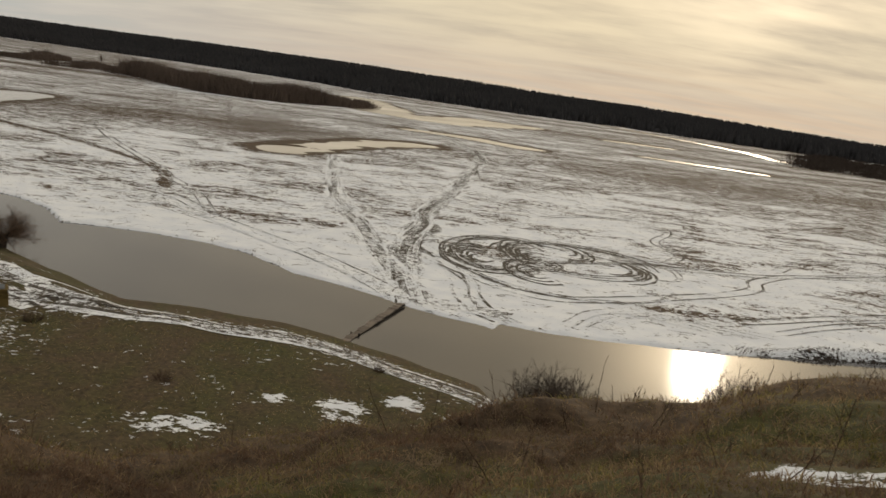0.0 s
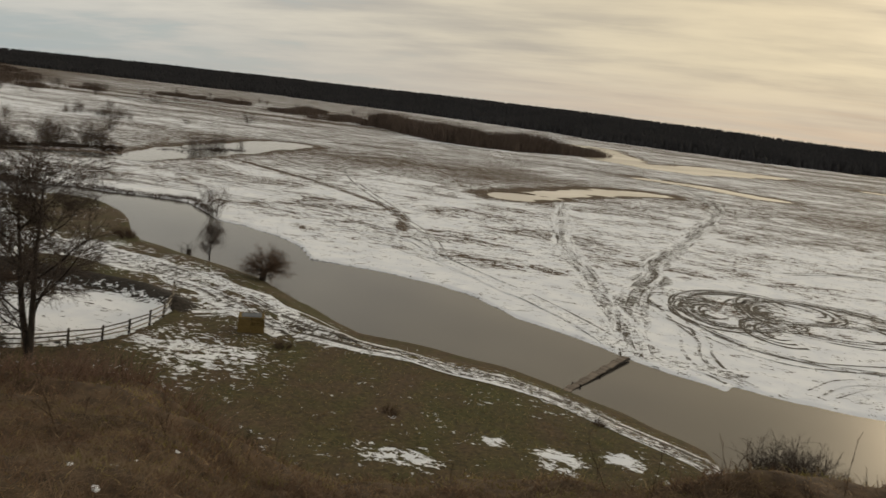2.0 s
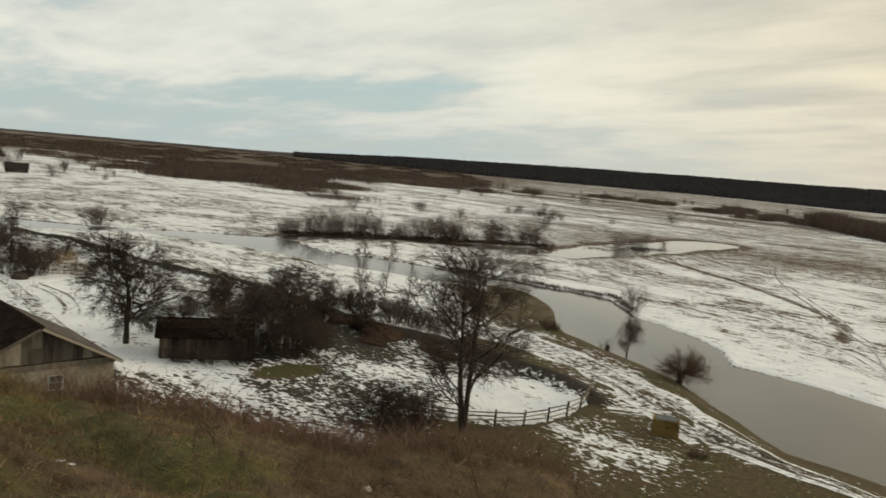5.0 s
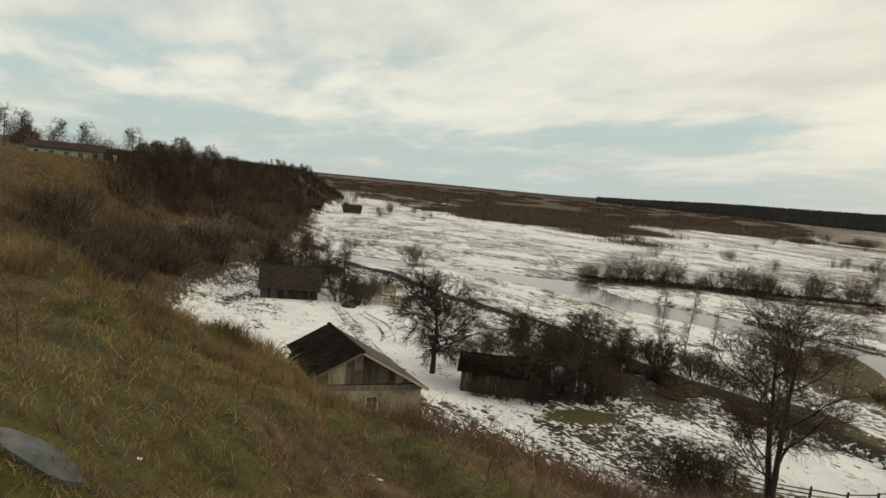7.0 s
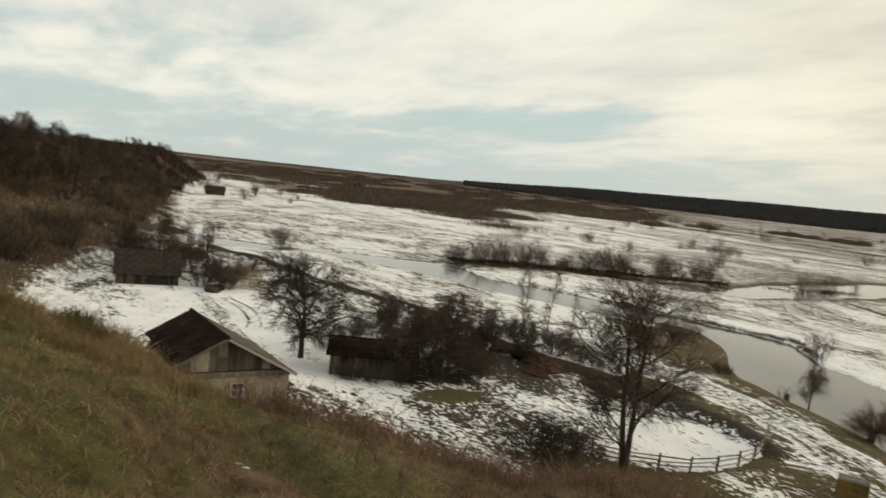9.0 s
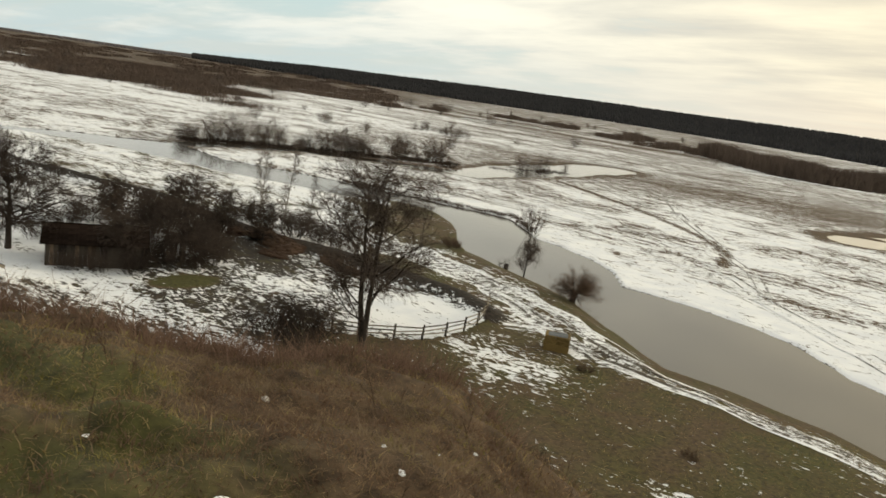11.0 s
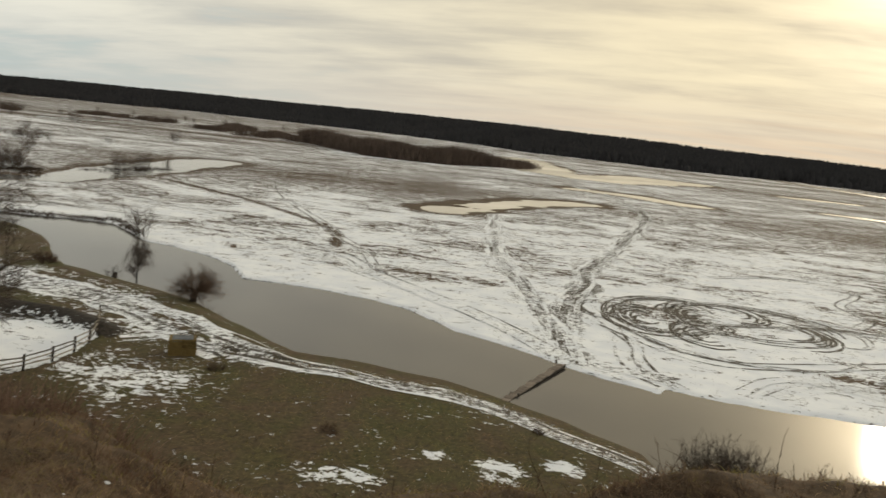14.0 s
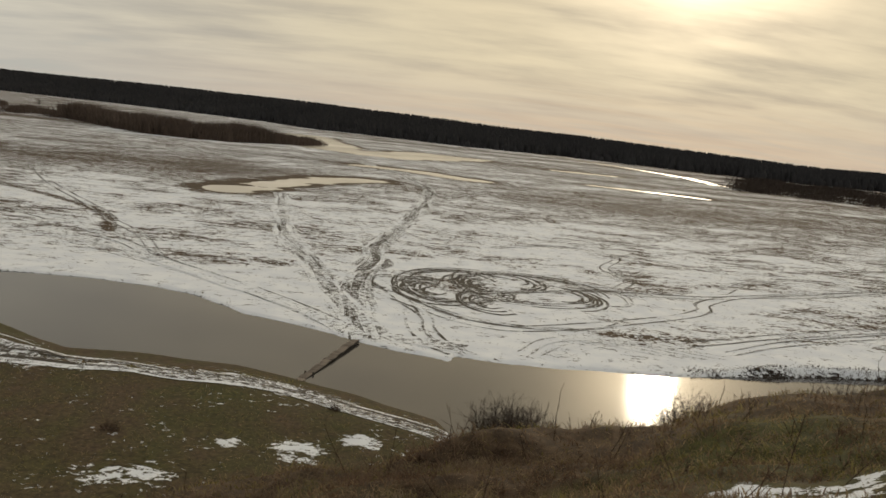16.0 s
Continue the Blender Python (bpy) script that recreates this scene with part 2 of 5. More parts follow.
M_STRAW = grass_material("tawny_bluff_grass", [(0.0, (0.122, 0.079, 0.044)), (0.5, (0.252, 0.173, 0.099)), (1.0, (0.412, 0.299, 0.178))], [(0.0, (0.070, 0.062, 0.026)), (0.5, (0.150, 0.126, 0.056)), (1.0, (0.281, 0.220, 0.112))])
M_WEED = grass_material("reddish_dead_weeds", [(0.0, (0.070, 0.042, 0.030)), (0.5, (0.165, 0.104, 0.074)), (1.0, (0.27, 0.18, 0.125))])
M_BRUSH = plain("grey_brown_hillside_brush", (0.054, 0.040, 0.029), (0.145, 0.112, 0.080), 0.09, 0.9, relief=0, vary=0.5)
M_WILLOW = plain("brown_willow_shoots", (0.058, 0.042, 0.033), (0.125, 0.092, 0.072), 0.1, 0.95, relief=0, vary=0.5)
M_GROVE = plain("dark_willow_shoots", (0.040, 0.029, 0.022), (0.092, 0.066, 0.050), 0.1, 0.95, relief=0, vary=0.5)
M_FOREST = plain("far_pine_wood", (0.026, 0.0245, 0.0255), (0.034, 0.0325, 0.0335), 0.02, 0.95, relief=0, vary=0.12)
# far trees: the haze of distance is put into this paler base colour
M_HAZEWOOD = plain("far_leafless_wood", (0.085, 0.074, 0.076), (0.125, 0.110, 0.112), 0.02, 0.95, relief=0, vary=0.12)
M_BOARD = plain("weathered_pale_boards", (0.11, 0.094, 0.075), (0.31, 0.27, 0.21), 1.6, 0.85, (4, 4, 0.5), 0.5, 0.5)
M_OLDWOOD = plain("old_dark_boards", (0.024, 0.020, 0.017), (0.085, 0.070, 0.056), 1.6, 0.85, (4, 4, 0.5), 0.5, 0.4)
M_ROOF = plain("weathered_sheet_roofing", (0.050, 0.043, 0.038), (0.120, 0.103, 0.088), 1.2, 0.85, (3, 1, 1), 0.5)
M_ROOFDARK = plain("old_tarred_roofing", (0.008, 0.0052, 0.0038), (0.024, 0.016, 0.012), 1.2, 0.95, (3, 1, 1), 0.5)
for _q in M_ROOFDARK.node_tree.nodes:
    if _q.type == "BSDF_PRINCIPLED":
        _q.inputs["Specular IOR Level"].default_value = 0.03
M_PLASTER = plain("stained_lime_plaster", (0.15, 0.125, 0.095), (0.31, 0.275, 0.215), 1.1, 0.9, relief=0.4)
M_BRICKRED = plain("brown_sheet_roof", (0.022, 0.015, 0.013), (0.052, 0.035, 0.029), 1.4, 0.8, relief=0.3)
M_ROOFGREY = plain("grey_slate_roof", (0.018, 0.014, 0.012), (0.042, 0.034, 0.028), 1.2, 0.9, (3, 1, 1), 0.5, 0.1)
M_HAY = plain("pressed_hay", (0.072, 0.049, 0.018), (0.18, 0.124, 0.046), 2.6, 0.95, (1, 1, 3), 0.8, depth=0.05)
M_STONE = plain("grey_stone", (0.065, 0.070, 0.076), (0.15, 0.157, 0.165), 1.6, 0.8, relief=0.5)
M_PALE = plain("pale_field_stone", (0.26, 0.24, 0.21), (0.44, 0.41, 0.37), 3.0, 0.85, relief=0.5)
M_PANE, _n, _b, _w = material("old_window_glass")
_b.inputs["Base Color"].default_value = (0.03, 0.035, 0.04, 1)
_b.inputs["Roughness"].default_value = 0.08

# ---- building helpers ----
def part(name, bm, mat, parent=None, label=""):
    me = bpy.data.meshes.new(name)
    bm.to_mesh(me)
    bm.free()
    me.materials.append(mat)
    ob = new(name, me)
    ob.parent = parent
    if label:
        ob["label"] = label
    return ob


def from_arrays(name, verts, faces, mat, parent=None, label="", smooth=False):
    """One mesh object from numpy arrays: faces all of one size."""
    verts, faces = np.asarray(verts, np.float32), np.asarray(faces, np.int32)
    me = bpy.data.meshes.new(name)
    k = faces.shape[1]
    me.vertices.add(len(verts))
    me.vertices.foreach_set("co", verts.ravel())
    me.loops.add(faces.size)
    me.loops.foreach_set("vertex_index", faces.ravel())
    me.polygons.add(len(faces))
    me.polygons.foreach_set("loop_start", np.arange(0, faces.size, k, dtype=np.int32))
    me.polygons.foreach_set("loop_total", np.full(len(faces), k, np.int32))
    if smooth:
        me.polygons.foreach_set("use_smooth", np.ones(len(faces), bool))
    me.update(calc_edges=True)
    me.materials.append(mat)
    ob = new(name, me)
    ob.parent = parent
    if label:
        ob["label"] = label
    return ob


def empty(name, m, label, category, group=""):
    ob = new(name)
    ob.empty_display_size = 0.3
    ob.matrix_world = m
    return tagged(ob, label, category, group)


def box(bm, size, at=(0, 0, 0), turn=None, bevel=0.0):
    m = Matrix.Translation(at) @ (turn.to_4x4() if turn else Matrix()) @ Matrix.Diagonal((*size, 1))
    r = bmesh.ops.create_cube(bm, size=1, matrix=m)
    if bevel:
        edges = list({e for v in r["verts"] for e in v.link_edges})
        bmesh.ops.bevel(bm, geom=edges, offset=bevel, segments=1, affect="EDGES")


def smooth01(x):
    x = np.clip(x, 0, 1)
    return x * x * (3 - 2 * x)


_rng = np.random.default_rng(7)
_WAVES = [(_rng.normal(size=(9, 2)), _rng.uniform(0, 6.28, 9)) for _ in range(6)]


def waves(x, y, size, layer=0):
    """A smooth uneven field between about -1 and 1, with swells of that size in metres."""
    k, ph = _WAVES[layer]
    out = np.zeros_like(np.asarray(x, float))
    for (a, b), p in zip(k, ph):
        out = out + np.sin((a * x + b * y) * (4.0 / size) + p)
    return out / 3.6


def along(x, y, points):
    """Distance to a bent line, and the signed side of it (positive to the left of its run)."""
    x, y = np.asarray(x, float), np.asarray(y, float)
    best = np.full(x.shape, 1e9)
    side = np.zeros(x.shape)
    for (ax, ay), (bx, by) in zip(points[:-1], points[1:]):
        dx, dy = bx - ax, by - ay
        t = np.clip(((x - ax) * dx + (y - ay) * dy) / (dx * dx + dy * dy), 0, 1)
        ex, ey = x - ax - t * dx, y - ay - t * dy
        d = np.hypot(ex, ey)
        near = d < best
        best = np.where(near, d, best)
        side = np.where(near, np.sign(dx * ey - dy * ex), side)
    return best, side


def polar(points):
    """Bearings (degrees, to the left of +y) and reaches of plan points, sorted by bearing."""
    p = np.array(points, float)
    az, r = np.degrees(np.arctan2(-p[:, 0], p[:, 1])), np.hypot(p[:, 0], p[:, 1])
    o = np.argsort(az)
    return az[o], r[o]


# ---- the plan ----
EYE = 18.0
BANK_NEAR = [(200, 60), (110, 55), (60, 46), (30, 39), (14, 37), (7, 39.5), (5.5, 43), (4.7, 45.5), (0.9, 48), (-4.3, 50.6), (-8.9, 52.6),
             (-14.2, 53.4), (-20.7, 53.6), (-28.4, 58.9), (-34.4, 63.4), (-45.5, 67.3), (-52.5, 69.8), (-56.3, 72.6), (-60, 77.2), (-65, 82), (-70.5, 85.6), (-74.5, 87.3), (-79, 86.5), (-85.3, 79.6),
             (-103.3, 71.3), (-125, 67.6), (-144, 57), (-148, 40.5), (-175, 32)]
BANK_FAR = [(200, 98), (110, 80), (70, 69), (45.5, 62.3), (37.2, 61.3), (30.6, 60), (24.2, 58.5), (19.5, 58.5), (11.3, 58.6), (7.1, 59.4),
            (6.5, 57.8), (2.3, 59.6), (0, 60.9), (-4.3, 63.8), (-11, 67.3), (-17.4, 73.3), (-27, 76), (-35.5, 75.3), (-39.9, 81.1), (-45, 85),
            (-55.6, 88.5), (-66, 97.3), (-78, 95), (-97.3, 90.5), (-118, 81.5), (-137, 83.5), (-149, 68), (-153.3, 55.4), (-164, 46), (-178, 34)]
NEAR_AZ, NEAR_R = polar(BANK_NEAR)
FAR_AZ, FAR_R = polar(BANK_FAR)
ARM = [(-137, 84), (-139, 96), (-135, 114), (-121, 126), (-106, 136), (-109, 150), (-113, 178), (-117, 208), (-119, 228)]
POND = [(-32, 167), (-29, 178), (-25, 193), (-19, 206), (-11, 220), (-4, 228)]
BROOK = [(-118, 262), (-80, 276), (-44, 309), (-12, 316), (4, 275), (12.5, 228), (12, 196)]
FLOODS = [([(-60, 600), (-42, 500), (-28, 412), (-10, 402)], 18), ([(-10, 402), (10, 420), (38, 470)], 23), ([(-6, 297), (12, 291), (32, 277)], 7.5),
          ([(99, 428), (129, 430)], 7), ([(88, 318), (114, 310), (128, 303)], 5.5), ([(151, 790), (177, 692), (200, 600), (210, 520), (200, 445)], 6), ([(-330, 420), (-300, 470)], 9)]
DYKE = [(-33.5, 48.2), (-37.5, 50), (-44, 50), (-52, 49.3), (-60, 47.2), (-67.6, 47.4), (-81.5, 47.5), (-99.5, 42.4), (-125, 40), (-140, 34)]
FENCE = [(-34.0, 49.0), (-32.6, 46.6), (-31.8, 43.8), (-31.7, 41.2), (-32.2, 38.6), (-33.4, 36.6), (-35.5, 34.6), (-38.5, 33.2)]
LANE = [(6.5, 40.5), (4.7, 42.6), (-0.7, 45.4), (-8, 48.2), (-13.9, 49.4), (-20.3, 48.6), (-26, 49.2), (-33, 53.5), (-40, 57.5), (-47, 60), (-58, 59.5), (-75, 57)]
BLUFF = [(-30, -75), (-55, -34), (-80, 3), (-96, 9), (-107.5, 12.6), (-124.5, 17.5), (-150, 28), (-330, 68), (-450, 110), (-900, 190), (-3000, 400)]
SHOULDER_AZ = [-180, -90, -60, -45, -36, -32, -27, -23, -20, -16, -12, -8, 0, 10, 21, 28, 33, 38, 45, 52, 57, 62, 69, 73, 78, 80, 84, 88, 92, 95.5, 99, 110, 130, 180]
SHOULDER_DIP = [2, 3, 6, 11, 14.2, 15.6, 17.2, 18.9, 20.4, 21.5, 22.6, 23.0, 25.3, 26.8, 27.7, 26.4, 23.9, 21.7, 21.2, 21.2, 20.4, 19.2, 18.5, 17.8, 15.6, 14.2, 12.4, 10.7, 8.7, 7.3, 6.6, 4.5, 2, 2]
WOOD_AZ = [-180, -60, -45, -30, -14, 5, 14, 26, 36, 48, 60, 75, 110, 180]
WOOD_R = [900, 900, 800, 760, 790, 840, 1150, 1450, 1500, 1650, 2300, 3200, 3600, 900]
WOOD_TOP = [0.2, 0.2, 0.0, -0.15, 0.28, 0.72, 0.80, 0.70, 0.62, 0.34, -0.12, -0.30, -0.3, 0.2]


def terrain(x, y):
    """Height of the land and the cover on it: height, snow, green, mud."""
    x, y = np.asarray(x, float), np.asarray(y, float)
    r = np.hypot(x, y) + 1e-6
    az = np.degrees(np.arctan2(-x, y))
    wob = waves(x, y, 3.5, 1) * 0.25 + waves(x, y, 11, 2) * 0.45
    near_r = np.interp(az, NEAR_AZ, NEAR_R) + wob * 0.6
    far_r = np.interp(az, FAR_AZ, FAR_R) + wob * 0.7
    ahead = (az > -75) & (az < 79.5)
    near_side = (r < (near_r + far_r) / 2) | ~ahead
    d_near = np.where(ahead, near_r - r, 50.0)
    d_far = np.where(ahead, r - far_r, 50.0)
    d = np.where(near_side, d_near, d_far)          # from the bank, positive on land
    # the near side: a low bank, the lane, the meadow
    z_near = np.where(d < 0, d * 0.22, 0.12 + 0.9 * smooth01(d / 7.0) + 0.16 * smooth01(d / 0.5))
    z_near = z_near + 0.05 * waves(x, y, 5, 0) * smooth01(d / 4)
    # the far side: a flat flood plain a hand above the water
    cut = smooth01((-az - 24) / 6) * smooth01((r - 20) / 30)
    z_far = np.where(d < 0, d * 0.3, (0.16 + 0.5 * cut) * smooth01(d / (0.5 + 0.6 * cut)))
    z = np.where(near_side, z_near, z_far)
    # standing water in the plain
    wet = np.full(x.shape, 1e3)
    dist, _ = along(x, y, ARM)
    wet = np.minimum(wet, dist - 3.2 - 5.2 * smooth01((y - 126) / 40) + wob * 2.5)
    dist, _ = along(x, y, POND)
    pond = dist - 5.4 + wob * 2.4 + waves(x, y, 9, 3) * 1.2 + 2.6 * np.maximum(0, waves(x * 0.6, y, 7, 2) - 0.35)
    wet = np.minimum(wet, pond)
    for line, half in FLOODS:
        dist, _ = along(x, y, line)
        wet = np.minimum(wet, dist - half + wob * 2 + waves(x, y, 30, 3) * half * 0.3)
    z = np.where(~near_side, np.minimum(z, np.clip(wet * 0.12, -0.4, 9)), z)
    # the earth bank along the gardens
    dyke, _ = along(x, y, DYKE)
    dyke = dyke * np.interp(-x, [60, 72], [0.8, 2.5])
    z = z + 0.7 * smooth01(1 - dyke / 1.6) * near_side
    # the spur under the camera
    dip = np.interp(az, SHOULDER_AZ, SHOULDER_DIP)
    lip = 11.5 + 1.2 * np.sin(np.radians(az * 5)) - 2.5 * smooth01((dip - 20) / 6)
    z_lip = EYE - lip * np.tan(np.radians(dip))
    fall = 0.58 + 0.05 * np.sin(np.radians(az * 7))
    spur = np.where(r < lip, 16.35 + (z_lip - 16.35) * r / lip, z_lip - (r - lip) * fall)
    back = smooth01((np.abs(az - 25) - 100) / 30)
    spur = spur * (1 - back) + back * np.maximum(spur, 16.35 - 0.01 * r)
    rough = (0.085 * waves(x, y, 0.9, 4) + 0.13 * waves(x, y, 2.7, 5) + 0.16 * np.maximum(0, waves(x, y, 1.3, 3) - 0.2) ** 2) * smooth01(r / 5)
    spur = spur + rough
    # a terrace under the houses
    z = z + near_side * (1.7 * smooth01(1.25 - np.hypot((x + 49) / 15, (y - 13) / 11)))
    # the wooded bluff
    dist, side = along(x, y, BLUFF)
    inland = dist * side
    rise = 14.2 * smooth01(0.08 + inland / np.interp(-x, [110, 190], [46, 34]))
    floor = 1.0 + 0.09 * np.clip(-y, 0, 90)
    bluff = np.where((az > 60) | (az < -150), np.where(inland > -5, floor * 0.8 + rise + 0.35 * waves(x, y, 14, 3), -5), -5)
    hill = np.maximum(spur, bluff)
    blend = smooth01((hill - z + 0.8) / 1.6)
    z = z * (1 - blend) + np.maximum(hill, z) * blend
    on_spur = smooth01((spur - 1.6) / 1.0) * (r < 60)
    on_bluff = smooth01((bluff - 1.5) / 1.0) * (1 - on_spur)
    # the long wooded rise behind the plain
    wood_r = np.interp(az, WOOD_AZ, WOOD_R)
    top = EYE + (wood_r + 260) * np.tan(np.radians(np.interp(az, WOOD_AZ, WOOD_TOP))) - 12
    z = np.where((az > -75) & (az < 76), z + np.maximum(top, 0) * smooth01((r - wood_r - 30) / 260), z)
    # --- cover ---
    west = smooth01((az - 40) / 14)
    plain_snow = 0.92 - 0.44 * smooth01((r - 115) / 90) * (1 - 0.28 * west) - 0.10 * smooth01((r - 330) / 250) + 0.10 * waves(x, y * 2.5, 160, 4)
    plain_snow = plain_snow - 0.14 * smooth01((-az - 2) / 16) * smooth01((r - 120) / 80)
    plain_snow = plain_snow + 0.07 * waves(x, y, 42, 0) + 0.10 * waves(x, y, 15, 1)
    plain_snow = plain_snow + 0.30 * smooth01(1.4 - np.hypot((x - 14) / 24, (y - 87) / 19)) - 0.25 * smooth01(1 - np.abs(y - 72 - 0.35 * (x - 30)) / 5) * smooth01((x - 16) / 10)
    plain_snow = plain_snow + 0.24 * smooth01((r - 210) / 150) * waves(x * 0.35, y * 1.5, 48, 2)
    strip = smooth01((d_far + 0.3) / 0.7) * smooth01((13 - d_far) / 6) * (az < 45)
    plain_snow = plain_snow + 0.8 * strip
    band = smooth01(1 - np.abs(d_far - 19 - 3 * waves(x, y, 25, 2)) / 9) * smooth01((az - 14) / 8) * (az < 45)
    plain_snow = plain_snow - 0.28 * band
    plain_snow = plain_snow - 0.17 * smooth01((az - 20) / 10) * smooth01((r - 105) / 50) * smooth01((64 - az) / 8) * (1 - smooth01((r - 190) / 90))
    plain_snow = plain_snow + 0.20 * smooth01((az - 34) / 8) * smooth01((r - 230) / 80) * (1 - smooth01((r - 700) / 300))
    heath = smooth01(1.2 - np.hypot((x + 55) / 62, (y - 215) / 52))
    plain_snow = plain_snow - 0.34 * heath
    plain_snow = plain_snow - 0.6 * smooth01(1 - (pond - 1.0) / 6) - 0.55 * smooth01(1 - wet / 7)
    dist, _ = along(x, y, BROOK)
    plain_snow = plain_snow - 0.5 * smooth01(1 - dist / 3.5)
    scrub = smooth01((r - 430) / 120) * smooth01((az - 48) / 6) * smooth01((76 - az) / 5)
    plain_snow = plain_snow - 0.55 * scrub + 0.3 * scrub * waves(x * 0.3, y * 1.3, 30, 1) - 0.16 * smooth01((r - 330) / 150) * smooth01((az - 14) / 8) * (1 - west)
    plain_snow = plain_snow - 0.62 * smooth01((r - 560) / 260) * smooth01((az - 36) / 14)
    plain_snow = plain_snow - 2.2 * smooth01((-0.15 - d_far) / 0.2)
    dist, side = along(x, y, [(-96, 160), (-68, 143), (-53, 130.5), (-44.3, 122.2), (-38.1, 113.3), (-34.7, 102.5)])
    plain_snow = plain_snow - 0.75 * smooth01(1.3 - dist / 1.3) - 0.16 * smooth01(1.2 - np.hypot((x + 49) / 9, (y - 110) / 9))
    plain_snow = plain_snow - 1.4 * cut * smooth01(1 - d_far / 2.2)
    # the near side
    lane, _ = along(x, y, LANE)
    meadow = -0.38 + 0.22 * waves(x, y, 6, 3) + 0.12 * waves(x, y, 2.2, 5)
    for cx, cy, rx, ry, more in ((-26, 40.5, 4.5, 3.2, 0.95), (-29.6, 42.2, 1.8, 3.0, 0.8), (-10.6, 33.6, 2.2, 1.0, 1.2), (-3.0, 37.2, 1.4, 1.6, 1.2), (0.2, 39, 1.3, 1.0, 1.0), (-10.2, 39.1, 0.9, 0.6, 1.0), (-6.4, 37.6, 0.9, 0.6, 1.0), (4, 36.5, 3, 2, 0.8)):
        meadow = meadow + 0.72 * more * smooth01(1.5 - np.hypot((x - cx) / rx, (y - cy) / ry))
    meadow = meadow + 0.56 * smooth01(1.35 - lane / (2.3 + 2.4 * smooth01((az - 25) / 5)))
    meadow = meadow + 0.06 * smooth01((az - 26) / 4) * smooth01((d_near - 3) / 3)
    inside = (along(x, y, DYKE)[1] > 0) & (x < np.interp(y, [0, 18, 27, 31] + [q[1] for q in FENCE[::-1]], [-30, -30, -33, -37] + [q[0] for q in FENCE[::-1]]))
    behind = along(x, y, DYKE)[1] > 0
    garden_snow = 0.55 + 0.12 * waves(x, y, 9, 2) + 0.75 * smooth01(1.5 - np.hypot((x + 37) / 7.5, (y - 44) / 6)) + 0.9 * smooth01(1.4 - np.hypot((x + 78) / 25, (y - 23) / 14))
    garden_snow = garden_snow - 0.24 * smooth01(1.5 - np.hypot((x + 43) / 11, (y - 30) / 11)) * (0.85 + 0.45 * np.sin((x * 0.62 - y * 0.78) * 10.0 + 1.5 * waves(x, y, 6, 3)))
    meadow = np.where((az > 30) & inside, np.maximum(meadow, garden_snow), meadow)
    meadow = np.where((az > 45 + 2.0 * waves(x, y, 5, 0)) & ~behind, 0.80 + 0.1 * waves(x, y, 12, 1), meadow)
    meadow = meadow - 1.1 * smooth01(1 - d_near / 2.0) * (1 - 0.5 * smooth01((az - 44) / 4)) - 1.4 * smooth01(1 - dyke / 1.7)
    cabbage = smooth01(1.4 - np.hypot((x + 49.8) / 1.6, (y - 31.7) / 2.6))
    meadow = meadow - 1.2 * cabbage
    snow = np.where(near_side, meadow, plain_snow)
    slope_snow = -0.85 + 0.6 * smooth01(1.2 - np.hypot((x - 3.8) / 1.7, (y - 5.6) / 0.8)) + 1.0 * smooth01(1.2 - np.hypot((x - 3.8) / 1.7, (y - 5.6) / 0.8)) + 0.12 * waves(x, y, 2.2, 0)
    snow = snow * (1 - on_spur) + slope_snow * on_spur
    snow = snow * (1 - on_bluff) + (-0.25 - 0.7 * smooth01((az - 88) / 3) + 0.1 * waves(x, y, 20, 2)) * on_bluff
    snow = snow - 0.9 * smooth01((az - 77.5) / 2) * smooth01((r - 190) / 60) * (r > 60)
    green = np.where(near_side, 0.50, 0.18) * np.ones(x.shape)
    green = green * (1 - on_bluff) + 0.05 * on_bluff
    spur_green = 0.58 - 1.0 * smooth01((r - lip + 3.0) / 3.6) * (1 - 0.9 * smooth01((az - 66) / 8)) + 0.26 * waves(x, y, 2.4, 1) + 0.2 * waves(x, y, 0.8, 4) - 0.50 * smooth01((26 - np.abs(az - 36)) / 12) + 0.15 * smooth01((-az - 8) / 8)
    green = green * (1 - on_spur) + spur_green * on_spur
    litter = smooth01(1.4 - np.hypot((x + 57) / 9, (y - 42) / 4.5))
    litter = np.maximum(litter, smooth01(1.4 - np.hypot((x + 55.5) / 2.6, (y - 33.5) / 3.6)))
    snow = snow - 0.75 * litter
    green = np.maximum(green, 1.5 * cabbage)
    mud = np.where(near_side, 0.55 * smooth01(1 - lane / 2.0), 0.40) + 1.0 * smooth01(1.3 - dyke / 1.8) * near_side
    mud = np.where(near_side & inside, np.maximum(mud, 0.62 - cabbage), mud)
    mud = np.where(d < 0.3, 0.9, mud) * (1 - on_spur) * (1 - on_bluff)
    mud = np.where(~near_side, np.maximum(mud, 1.0 * cut * smooth01(1 - d_far / 2.5)), mud)
    return z, snow, green, mud


def grow(start, end, ratio, first):
    out, step = [start], first
    while out[-1] < end:
        step = max(first, out[-1] * ratio)
        out.append(out[-1] + step)
    return out


